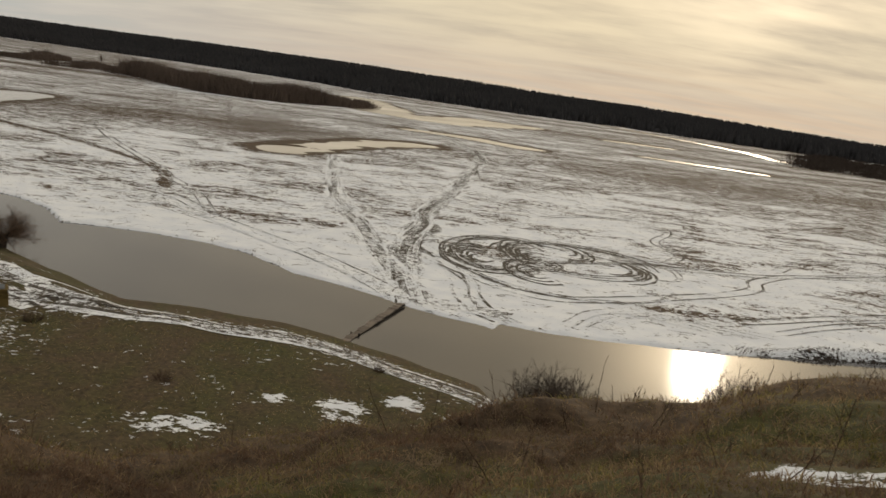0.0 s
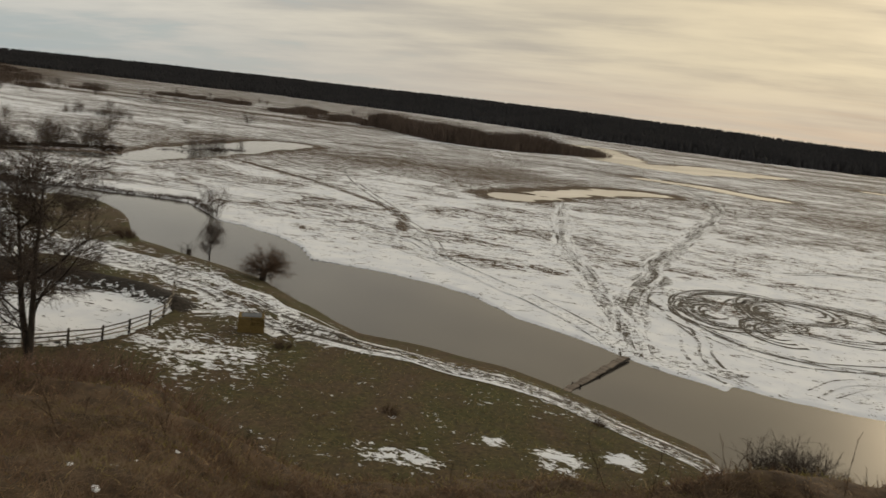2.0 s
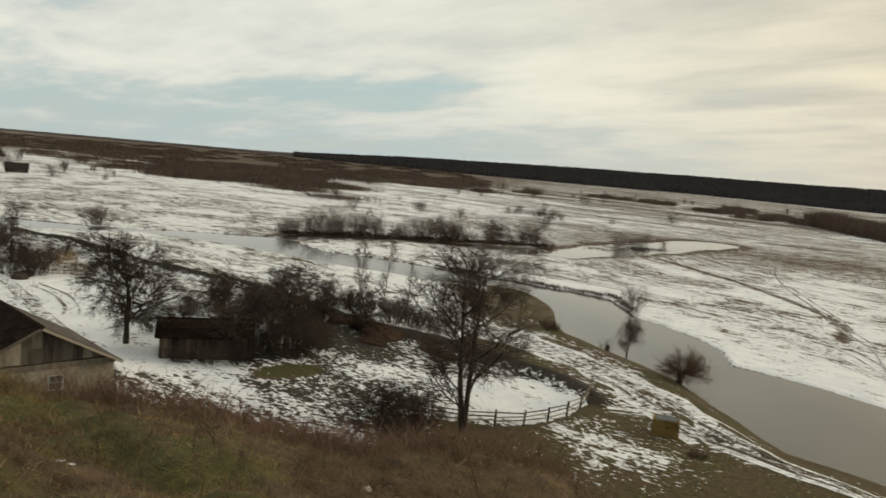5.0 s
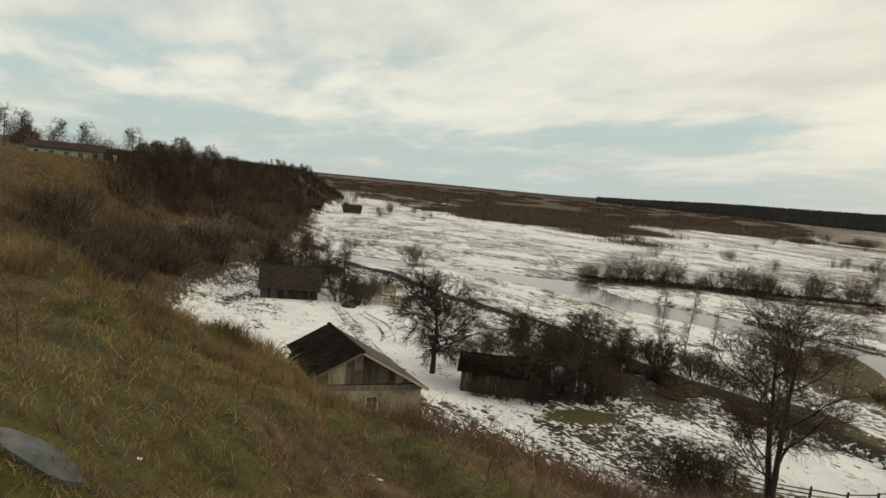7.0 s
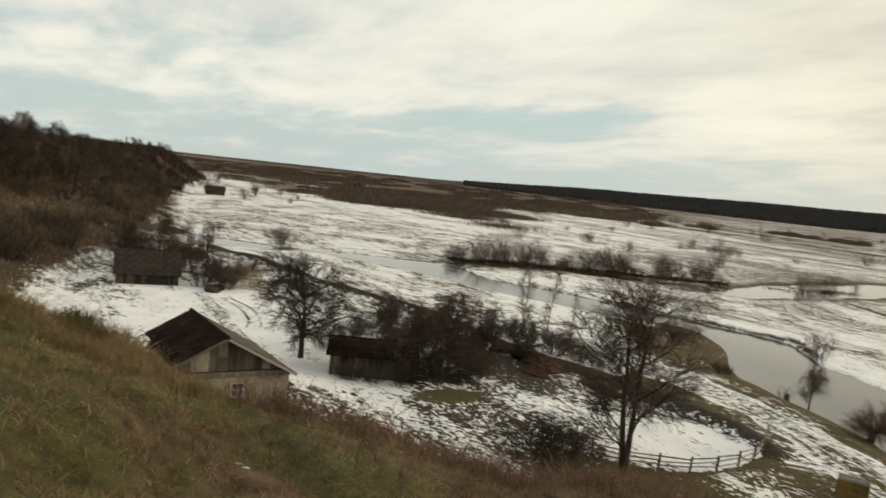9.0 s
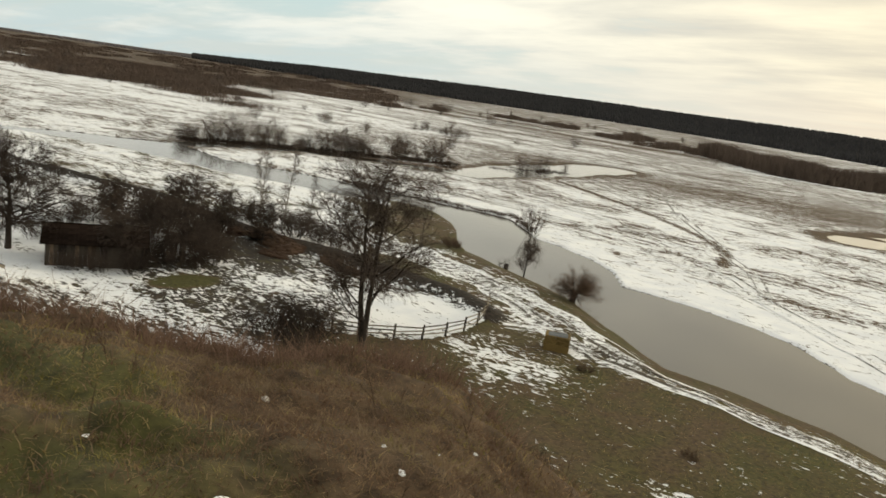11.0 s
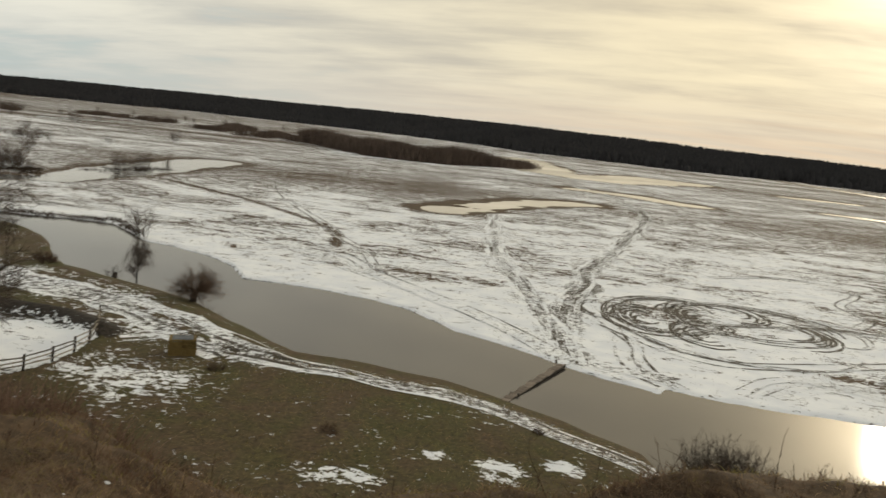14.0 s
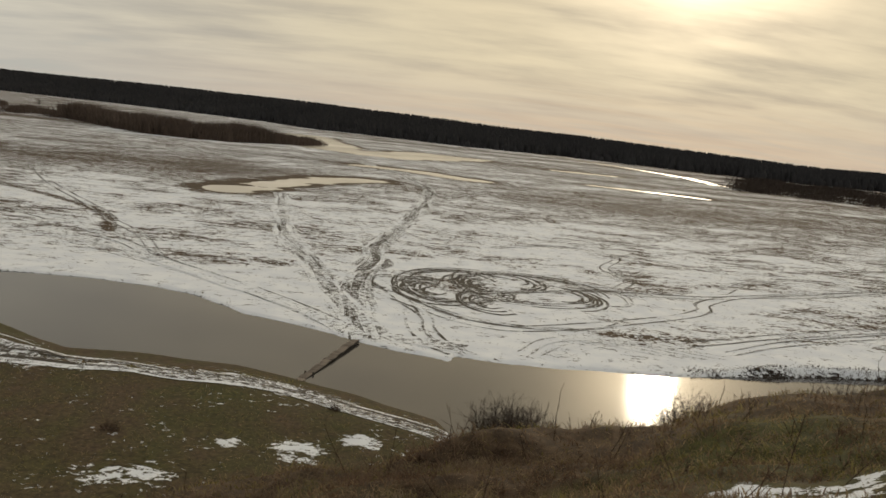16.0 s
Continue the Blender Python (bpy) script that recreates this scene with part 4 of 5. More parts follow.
# trees beyond 58 degrees take the colour with haze painted in
tagged(from_arrays("bare_far_wood", cone_v[split:], cone_f[n * 8:] - split, M_HAZEWOOD), "low far wood on the horizon, coloured pale to imitate haze", "forest", kind="stuff")

# ---- the bluff: bushes on its face, trees along its edge ----
slope_bush = bare_bush("hillside_bush", 91, 3.6, 3.2, ends=2, stems=30, twigs=5, fine=0.018, tone=M_BRUSH, label="dense grey-brown leafless bush on the bluff", group="bushes on the bluff")
rng = np.random.default_rng(92)
for k in range(420):
    a, r = rng.uniform(78, 98), 80 + 260 * rng.random() ** 1.3
    x, y = -math.sin(math.radians(a)) * r, math.cos(math.radians(a)) * r
    d, s = along(np.array([x]), np.array([y]), BLUFF)
    inland = float(d[0] * s[0])
    if (6 if r < 130 else 2) < inland < 66 and not (a > 89 and inland > 24):
        place(slope_bush, x, y, rng.uniform(0, 6.28), rng.uniform(0.45, 1.15))
edge_tree = bare_tree("bluff_tree", 93, 7.2, 0.15, 3.3, twigs=2, low=0.2, fine=0.024, angle=45, label="bare dark tree on the edge of the bluff", group="trees on the bluff")
tall_tree = bare_tree("bluff_poplar", 95, 10.0, 0.15, 1.9, twigs=2, tone=M_SHRUB, low=0.25, fine=0.020, angle=36, label="slim bare dark tree above the bluff", group="tall trees on the bluff")
for k, (x, y) in enumerate([(-109, 23), (-113, 17), (-116, 22), (-108, 27), (-119, 19), (-112, 26), (-121, 24)]):
    place(edge_tree, x, y, k * 1.1, 0.72 + 0.05 * (k % 4))
for k in range(34):
    a = rng.uniform(89.5, 99.5)
    r = rng.uniform(186, 250)
    place(edge_tree if rng.random() < 0.3 else alder, -math.sin(math.radians(a)) * r, math.cos(math.radians(a)) * r, rng.uniform(0, 6.28), rng.choice([0.5, 0.65, 0.8, 1.0, 1.15]))
for k in range(190):
    a = 77.2 + 13.5 * rng.random()
    r = rng.uniform(0.72, 1.35) * np.interp(a, [77, 80, 83, 86, 90], [520, 380, 250, 215, 185])
    place(edge_tree if rng.random() < 0.82 else tall_tree, -math.sin(math.radians(a)) * r, math.cos(math.radians(a)) * r, rng.uniform(0, 6.28), rng.uniform(0.4, 0.85))
brush = []
while len(brush) < 420:
    a, r = rng.uniform(78, 98.5), 78 + 300 * rng.random() ** 1.4
    x, y = -math.sin(math.radians(a)) * r, math.cos(math.radians(a)) * r
    d, q = along(np.array([x]), np.array([y]), BLUFF)
    inland = float(d[0] * q[0])
    if (4.5 if r < 130 else 1) < inland < 60 and not (a > 88.5 and inland > 20 and rng.random() < 0.93):
        brush.append((x, y, rng.uniform(0.4, 1.1)))
thicket("bluff_brush", 96, brush, 1.3, 2.6, 260, "tangled brown leafless brush covering the face of the bluff", M_BRUSH, 0.9, 0.7)
wood = []
while len(wood) < 300:
    a, r = rng.uniform(77.0, 92), 140 + 560 * rng.random() ** 1.3
    x, y = -math.sin(math.radians(a)) * r, math.cos(math.radians(a)) * r
    d, q = along(np.array([x]), np.array([y]), BLUFF)
    inland = float(d[0] * q[0])
    if (4 if r > 230 else 22) < inland < 75:
        wood.append((x, y, rng.uniform(0.45, 1.1)))
thicket("bluff_wood", 97, wood, 4.0, 3.2, 200, "dark leafless wood along the top of the bluff", M_GROVE, 0.5, 0.7)
meads = []
while len(meads) < 260:
    a, r = rng.uniform(88, 103), rng.uniform(90, 175)
    x, y = -math.sin(math.radians(a)) * r, math.cos(math.radians(a)) * r
    d, q = along(np.array([x]), np.array([y]), BLUFF)
    if 14 < float(d[0] * q[0]) < 110:
        meads.append((x, y, rng.uniform(0.5, 1.0)))
thicket("bluff_grass", 98, meads, 0.55, 3.2, 260, "tawny dead grass over the open top of the bluff", M_STRAW, 0.6)
# reeds along the river arm and the banks
reeds = []
for t in np.linspace(0, 1, 46):
    x, y = np.interp(t, [0, .25, .5, .75, 1], [-139, -136.5, -130, -123, -115]), np.interp(t, [0, .25, .5, .75, 1], [90, 104, 117, 127, 146])
    reeds.append((x - 4.4 + rng.normal() * 0.8, y + rng.normal(), rng.uniform(0.6, 1.1)))
reeds += [(-113 + rng.normal() * 2.4, 172 + rng.normal() * 12, rng.uniform(0.5, 1)) for _ in range(16)]
thicket("reed_belt", 75, reeds, 1.1, 1.3, 120, "belt of dark brown dead reeds along the river arm", M_GROVE, 0.35)
cut_bank = [(x, float(np.interp(x, [26, 30.6, 37.2, 45.5, 70], [59.5, 60.6, 61.9, 62.9, 69.8])) + rng.normal() * 0.25, rng.uniform(0.5, 1.1)) for x in np.linspace(27, 60, 60)]
thicket("bank_reeds", 76, cut_bank, 0.32, 0.45, 60, "dark tufts of dead reed along the cut bank", M_TWIG)
left_bank = [(x, float(np.interp(x, [-97, -78, -66, -56], [91.3, 95.6, 98.2, 89.4])) + rng.normal() * 0.4, rng.uniform(0.4, 1.0)) for x in np.linspace(-97, -58, 60)]
thicket("bank_sedge", 77, left_bank, 0.7, 0.5, 50, "dark sedge tufts along the far river bank", M_TWIG)

# ---- tyre tracks in the snow ----
def curve_points(points, step=0.6, closed=False):
    """A smooth line through the points, at even steps."""
    p = np.array(points, float)
    if closed:
        p = np.concatenate([p[-1:], p, p[:2]])
    else:
        p = np.concatenate([2 * p[:1] - p[1:2], p, 2 * p[-1:] - p[-2:-1]])
    out = []
    for a, b, c, d in zip(p[:-3], p[1:-2], p[2:-1], p[3:]):
        n = max(2, int(np.hypot(*(c - b)) / step))
        t = np.linspace(0, 1, n, endpoint=False)[:, None]
        out.append(0.5 * (2 * b + (c - a) * t + (2 * a - 5 * b + 4 * c - d) * t ** 2 + (3 * b - a - 3 * c + d) * t ** 3))
    out.append(p[-2:-1])
    return np.concatenate(out)


class Ruts:
    """Collects shallow rut ribbons that lie on the plain."""

    def __init__(self, seed):
        self.v, self.f, self.w, self.n = [], [], [], 0
        self.rng = np.random.default_rng(seed)
        self.layer = 0

    def ribbon(self, line, width, worn, jitter=0.05):
        edge = 0.5 if width < 1 else 0.3
        line = np.asarray(line, float)
        tang = np.gradient(line, axis=0)
        tang /= np.linalg.norm(tang, axis=1)[:, None] + 1e-9
        side = np.stack([-tang[:, 1], tang[:, 0]], -1)
        n = len(line)
        half = width / 2 * (1 + 0.25 * np.interp(np.arange(n), np.arange(0, n + 6, 5), self.rng.normal(size=len(np.arange(0, n + 6, 5)))))
        mid = line + side * (np.interp(np.arange(n), np.arange(0, n + 8, 7), self.rng.normal(size=len(np.arange(0, n + 8, 7)))) * jitter)[:, None]
        self.layer += 1
        rows = []
        for k, e in ((-1.1, -0.6), (-0.75, 0.0), (0.75, 0.0), (1.1, -0.6)):
            q = mid + side * (k * half)[:, None]
            z = ground_at(q[:, 0], q[:, 1])[0] + 0.012 + 0.0012 * (self.layer % 25)
            rows.append(np.column_stack([q, z]))
        block = np.stack(rows, 1)
        wear = worn + (0.22 if width < 1 else 0.08) * np.interp(np.arange(n), np.arange(0, n + 9, 8), self.rng.normal(size=len(np.arange(0, n + 9, 8))))
        self.w.append(np.stack([wear - edge, wear, wear, wear - edge], 1).ravel())
        i = (np.arange(n - 1)[:, None] * 4 + np.arange(3)[None]) + self.n
        self.f.append(np.stack([i, i + 1, i + 5, i + 4], -1).reshape(-1, 4))
        self.v.append(block.reshape(-1, 3))
        self.n += n * 4

    def wheels(self, points, gauge=1.55, width=0.24, worn=0.62, dark=0.22, step=0.6, closed=False):
        line = curve_points(points, step, closed) if len(points) < 60 else np.asarray(points)
        tang = np.gradient(line, axis=0)
        tang /= np.linalg.norm(tang, axis=1)[:, None] + 1e-9
        side = np.stack([-tang[:, 1], tang[:, 0]], -1)
        for s in (-1, 1) if gauge else (0,):
            self.ribbon(line + side * s * gauge / 2, width * 1.15, worn + dark)

    def done(self, name, label):
        ob = from_arrays(name, np.concatenate(self.v), np.concatenate(self.f), M_TRACK)
        a = ob.data.attributes.new("worn", "FLOAT", "POINT")
        a.data.foreach_set("value", np.concatenate(self.w).astype(np.float32))
        return tagged(ob, label, "tyre tracks", kind="structure")


def ring(cx, cy, rx, ry, start=0.0, sweep=360.0, turn=0.0, drift=(0, 0), n=90):
    t = np.radians(np.linspace(start, start + sweep, n))
    x, y = rx * np.cos(t), ry * np.sin(t)
    c, s = math.cos(math.radians(turn)), math.sin(math.radians(turn))
    f = np.linspace(0, 1, n)
    return np.column_stack([cx + c * x - s * y + drift[0] * f, cy + s * x + c * y + drift[1] * f])


rng = np.random.default_rng(101)
loops = Ruts(102)


def nest(count, centre, least, most, start, sweep, wide, worn, turn=6.0, shift=0.25):
    """Arcs one within the other, as a car leaves them that circles on one spot."""
    for k in range(count):
        q = k / max(1, count - 1)
        rx, ry = (a + (b - a) * q for a, b in zip(least, most))
        loops.ribbon(ring(centre[0] + rng.normal() * shift, centre[1] + rng.normal() * shift * 1.4, rx, ry, start + rng.normal() * 14, sweep + rng.normal() * 22, turn), rng.uniform(*wide), worn)


nest(8, (6.7, 83.2), (1.0, 1.8), (4.5, 7.0), 75, 205, (0.36, 0.60), 1.2)               # the western circles
nest(5, (6.3, 84.2), (1.6, 3.0), (3.4, 5.4), 40, 150, (0.24, 0.40), 0.9)
nest(7, (12.2, 85.5), (8.4, 9.8), (9.6, 12.2), 78, 82, (0.22, 0.40), 0.95)             # sweeps over their northern rim
nest(5, (9.2, 83.6), (4.2, 4.6), (5.6, 7.6), 205, 120, (0.22, 0.38), 0.85)
nest(8, (12.7, 88.2), (0.5, 1.1), (3.3, 8.2), 45, 240, (0.28, 0.46), 1.15)             # the middle circles
nest(5, (12.5, 79.2), (0.9, 1.4), (3.4, 5.2), 80, 200, (0.28, 0.44), 1.1)
nest(4, (12.8, 83.4), (2.0, 1.2), (3.4, 2.6), 300, 150, (0.24, 0.36), 0.9)
nest(4, (16.4, 92.2), (2.4, 2.8), (4.4, 5.6), -75, 150, (0.30, 0.44), 1.0)             # the eastern loops
nest(6, (21.3, 86.2), (3.0, 3.4), (5.4, 6.4), -80, 140, (0.30, 0.46), 1.05)
nest(7, (18.3, 88.4), (8.2, 7.6), (10.2, 9.4), 18, 140, (0.22, 0.36), 0.95)            # the long oval round them
nest(4, (18.0, 87.6), (7.4, 6.4), (8.8, 8.0), 200, 110, (0.22, 0.34), 0.8)
nest(3, (1.8, 85.4), (1.7, 3.0), (2.4, 4.4), 75, 175, (0.22, 0.34), 0.9)
nest(2, (26.6, 88.0), (3.0, 5.0), (3.8, 6.0), -105, 190, (0.18, 0.26), 0.55)
nest(3, (15.5, 82.5), (11.5, 11.5), (12.3, 13.2), 205, 120, (0.20, 0.32), 0.7)
for k in range(4):
    loops.ribbon(curve_points([(13.2, 83.6 + 0.5 * k), (20, 87.2 + 0.35 * k), (27.6, 90.4 + 0.3 * k), (35 + 3 * k, 92.0 + 0.5 * k)]), 0.24, 0.75)
loops.done("doughnut_tracks", "dark circling tyre marks cut through the snow")

def road(points, gauge=1.55, width=0.24, worn=0.62, step=0.6):
    """One vehicle's pair of ruts as an object of its own."""
    road.count += 1
    r = Ruts(1030 + road.count)
    r.layer = road.count * 2
    r.wheels(points, gauge, width, worn, step=step)
    r.done("wheel_track", "muddy pair of wheel ruts across the snowy plain")


road.count = 0
for k, (g, w, wear) in enumerate([(0.0, 2.8, 0.32), (1.5, 0.42, 0.30), (2.6, 0.34, 0.18)]):
    wear = wear + (0.06 if k == 0 else -0.06)
    road([(-0.6, 62), (-1.6, 70), (-4.6, 80), (-8.0, 94.5), (-12, 108), (-14.9, 123.5), (-18, 146), (-20.7, 169)], g, w, wear - 0.12)
    road([(-0.4, 62), (-1.6, 74), (-1.5, 87), (0.2, 98), (-0.2, 107), (2.6, 124), (5.8, 145), (9.5, 172), (12.1, 195)], g, w, wear + 0.02)
    road([(12.1, 195), (13.2, 214), (11.5, 232), (4.4, 273), (-6, 306), (-18, 314), (-43, 309), (-80, 277), (-113, 247), (-170, 235)], g * 1.1, w * 1.2, wear + 0.1)
road([(-1.2, 62.5), (-2.1, 65), (-7.9, 72.3), (-14.9, 79.2), (-23.7, 87.2), (-30, 95), (-40, 105), (-60, 117), (-95, 130), (-140, 150)], 1.6, 0.3, 0.24)
road([(-1.4, 62.8), (-4, 67.2), (-10.5, 74.5), (-18, 81), (-29, 91), (-42, 101)], 0.0, 1.5, 0.0)
road([(-1.6, 63.2), (-6, 69.3), (-13, 76.4), (-20, 82), (-34, 92), (-52, 104), (-80, 112)], 1.5, 0.26, 0.18)
road([(-25, 90), (-30, 101), (-37.4, 111.7), (-40, 117), (-46, 126), (-63, 152), (-80, 185)], 1.3, 0.3, 0.42)
road([(-30, 150), (-45, 152), (-66, 150), (-90, 170)], 1.6, 0.3, 0.4)
road([(7.5, 59.4), (5.4, 62), (4.3, 66), (4.0, 71), (3.0, 78), (0.4, 86)], 1.5, 0.30, 0.26)
road([(2.6, 78), (6.2, 73.2), (9.2, 70.4), (12.9, 69.2), (18.5, 71.3), (26, 75.5), (33, 80), (38, 84.5), (40, 88.8), (46.4, 94), (55, 96), (75, 106), (110, 122)], 1.6, 0.26, 0.52)
road([(8.4, 59.6), (6.4, 62.4), (5.4, 66.6), (5.3, 70.8), (3.6, 75.4), (0.8, 80)], 1.1, 0.24, 0.24)
road([(-1.5, 62.6), (0.5, 62.4), (4, 62.6), (8, 61.2)], 0.0, 1.7, 0.22)
road([(24, 90.5), (34, 91), (46, 93.8), (62, 100), (76, 107.5)], 1.5, 0.22, 0.45)
road([(46, 97), (54, 106), (64.6, 110.8), (70, 108), (69, 104.5), (62, 102)], 1.4, 0.22, 0.42)
road([(18, 118), (25, 124), (32, 126.4), (38, 123), (37.4, 117), (33, 108), (34, 100), (31, 94)], 1.2, 0.24, 0.5)
road([(30, 69), (41, 73), (50, 77), (60, 81), (90, 92)], 1.5, 0.24, 0.5)
road([(33, 66), (42, 71), (54, 76.5), (72, 84)], 1.2, 0.2, 0.35)
for k in range(4):
    road([(13 + k, 61.5), (16 + 1.5 * k, 66), (20 + 2 * k, 67.5), (26 + 2 * k, 64.5)], 1.2, 0.16, 0.15)
road([(-150, 150), (-110, 200), (-60, 258), (0, 340), (60, 380), (180, 420)], 2.0, 0.6, 0.45, 1.5)
road([(-230, 150), (-150, 128), (-100, 108), (-60, 108)], 1.8, 0.4, 0.4, 1.0)
road([(-90, 62), (-110, 55), (-128, 47), (-140, 42)], 1.8, 0.5, 0.35)
road([(-62, 20.6), (-66.2, 21), (-77.3, 21.7), (-86, 22.4), (-94, 23)], 0.0, 1.5, 0.24)
road([(-66.2, 21), (-77.3, 21.7), (-86, 22.4), (-94, 23)], 1.2, 0.3, 0.42)
road([(-74, 23.6), (-78.2, 25), (-84.5, 25.7), (-90, 25)], 1.2, 0.25, 0.36)
# the lane along the near bank: trodden slush with ruts
for g, w, wear in ((0.0, 2.4, 0.32), (1.5, 0.4, 0.44), (2.3, 0.22, 0.3)):
    road([(9, 39.4), (6.2, 40.8), (2.7, 42.4), (-0.3, 43.9), (-4.1, 46.5), (-7.0, 47.3), (-11.5, 47.4), (-15.2, 48.3), (-17.5, 48.2), (-22.8, 48.7)], g, w, wear)
for g, w, wear in ((0.0, 3.8, 0.26), (1.6, 0.5, 0.42), (3.0, 0.3, 0.34)):
    road([(-22.8, 48.7), (-27.4, 51.0), (-33.1, 54.4), (-39.9, 56.6), (-46.7, 58.0), (-58, 58.5), (-75, 57), (-92, 55)], g, w, wear)
road([(-31.2, 47.4), (-29.6, 49.0), (-27.8, 50.8)], 1.0, 0.4, 0.2)

# ---- the plank footbridge ----
M_DECK = plain("wet_grey_planks", (0.085, 0.064, 0.048), (0.20, 0.158, 0.122), 1.6, 0.7, (4, 1, 1), 0.4, 0.3)
bridge = empty("footbridge", Matrix.Translation((-4.5, 50.4, 0.0)) @ Matrix.Rotation(math.atan2(10.8, 3.6), 4, "Z"), "narrow weathered plank footbridge, half under water, across the river", "footbridge")
LONG = 11.4
rng = np.random.default_rng(111)
for s in (-0.24, 0.24):
    bm = bmesh.new()
    box(bm, (LONG, 0.14, 0.16), (LONG / 2, s, 0.02), Euler((0, -0.022, 0)).to_matrix(), 0.02)
    part("beam", bm, M_OLDWOOD, bridge)
plank_meshes = []
for k in range(4):
    bm = bmesh.new()
    box(bm, (0.225, 0.52 + 0.04 * k, 0.05), (0, 0.02 * (k - 1.5), 0), None, 0.008)
    me = bpy.data.meshes.new("plank")
    bm.to_mesh(me)
    bm.free()
    me.materials.append(M_DECK)
    plank_meshes.append(me)
x = 0.3
while x < LONG - 0.1:
    ob = new("plank", plank_meshes[rng.integers(4)])
    ob.parent = bridge
    ob.matrix_basis = Matrix.Translation((x, rng.normal() * 0.03, 0.02 + 0.022 * (x - LONG / 2) + 0.13 + rng.normal() * 0.012)) @ Euler((rng.normal() * 0.012, rng.normal() * 0.012, rng.normal() * 0.025)).to_matrix().to_4x4()
    x += 0.235
for x in (2.2, 5.6, 9.0):
    for s in (-0.30, 0.30):
        bm = bmesh.new()
        bmesh.ops.create_cone(bm, cap_ends=True, segments=8, radius1=0.08, radius2=0.07, depth=1.0, matrix=Matrix.Translation((x, s, -0.30)))
        part("pile", bm, M_OLDWOOD, bridge)


# ---- the rail fence round the garden ----
def rail_fence(points, label, posts_apart=2.1, high=0.98, seed=0):
    rng = np.random.default_rng(seed)
    line = curve_points(points, 0.25)
    way = np.concatenate([[0], np.cumsum(np.hypot(*np.diff(line, axis=0).T))])
    at = np.arange(0, way[-1], posts_apart)
    px, py = np.interp(at, way, line[:, 0]), np.interp(at, way, line[:, 1])
    feet = [Vector(on_land(x, y, 0)) for x, y in zip(px, py)]
    fence = empty("rail_fence", Matrix.Translation(feet[0]), label, "fence")
    for p in feet:
        bm = bmesh.new()
        bmesh.ops.create_cone(bm, cap_ends=True, segments=7, radius1=0.085, radius2=0.065, depth=high + 0.4)
        ob = part("post", bm, M_OLDWOOD, fence)
        ob.matrix_basis = Matrix.Translation(p - feet[0] + Vector((0, 0, (high + 0.4) / 2 - 0.3 + rng.normal() * 0.05))) @ Euler((rng.normal() * 0.05, rng.normal() * 0.05, 0)).to_matrix().to_4x4()
    for a, b in zip(feet[:-1], feet[1:]):
        for h in (0.30, 0.60, 0.88):
            p, q = a + Vector((0, 0, h + rng.normal() * 0.04)), b + Vector((0, 0, h + rng.normal() * 0.04))
            bm = bmesh.new()
            bmesh.ops.create_cone(bm, cap_ends=True, segments=6, radius1=0.05, radius2=0.042, depth=(q - p).length + 0.2)
            ob = part("rail", bm, M_BOARD, fence)
            ob.matrix_basis = Matrix.Translation((p + q) / 2 - feet[0]) @ (q - p).to_track_quat("Z", "Y").to_matrix().to_4x4()
    return fence


rail_fence(FENCE, "weathered wooden rail fence round the snowy garden", seed=121)


def picket_fence(name, a, b, high, label, seed):
    rng = np.random.default_rng(seed)
    a, b = Vector(on_land(*a, 0)), Vector(on_land(*b, 0))
    fence = empty(name, Matrix.Translation(a), label, "fence")
    n = int((b - a).length / 0.24)
    bm = bmesh.new()
    box(bm, (0.14, 0.03, 1.0), (0, 0, 0.5))
    me = bpy.data.meshes.new("picket")
    bm.to_mesh(me)
    bm.free()
    me.materials.append(M_REED)
    turn = Matrix.Rotation(math.atan2(b.y - a.y, b.x - a.x), 4, "Z")
    for k in range(n):
        if rng.random() < 0.93:
            ob = new("picket", me)
            ob.parent = fence
            ob.matrix_basis = Matrix.Translation((b - a) * (k / n)) @ turn @ Euler((rng.normal() * 0.05, rng.normal() * 0.04, 0)).to_matrix().to_4x4() @ Matrix.Diagonal((1, 1, high * rng.uniform(0.8, 1.1), 1))
    for h in (0.3, 0.8):
        bm = bmesh.new()
        box(bm, ((b - a).length, 0.06, 0.07), ((b - a).length / 2, 0.05, h * high))
        ob = part("rail", bm, M_OLDWOOD, fence)
        ob.matrix_basis = turn
    return fence


picket_fence("picket_fence", (-97, 27.5), (-94, 33), 1.6, "straw-coloured upright picket fence in the yard", 131)
picket_fence("picket_fence", (-105, 27), (-104, 34), 1.7, "brown upright picket fence behind the yard", 132)


# ---- buildings ----
def boards(parent, name, mat, width, height, count, at, turn, gaps=0.012, thick=0.035, rng=None, top=None):
    """Upright boards side by side; top(x) gives the height of each."""
    rng = rng or np.random.default_rng(1)
    w = width / count
    for k in range(count):
        x = -width / 2 + w * (k + 0.5)
        h0, h1 = (height, height) if top is None else (top(x - w / 2), top(x + w / 2))
        if max(h0, h1) < 0.08:
            continue
        bm = bmesh.new()
        e, t = w / 2 - gaps / 2, thick / 2 + rng.uniform(0, 0.012)
        low = [bm.verts.new((x + sx * e, sy * t, 0)) for sx, sy in ((-1, -1), (1, -1), (1, 1), (-1, 1))]
        high = [bm.verts.new((x + sx * e, sy * t, max(0.03, h0 if sx < 0 else h1))) for sx, sy in ((-1, -1), (1, -1), (1, 1), (-1, 1))]
        bm.faces.new(low[::-1])
        bm.faces.new(high)
        for i in range(4):
            bm.faces.new((low[i], low[(i + 1) % 4], high[(i + 1) % 4], high[i]))
        ob = part(name, bm, mat[rng.integers(len(mat))] if isinstance(mat, list) else mat, parent)
        ob.matrix_basis = Matrix.Translation(at) @ turn
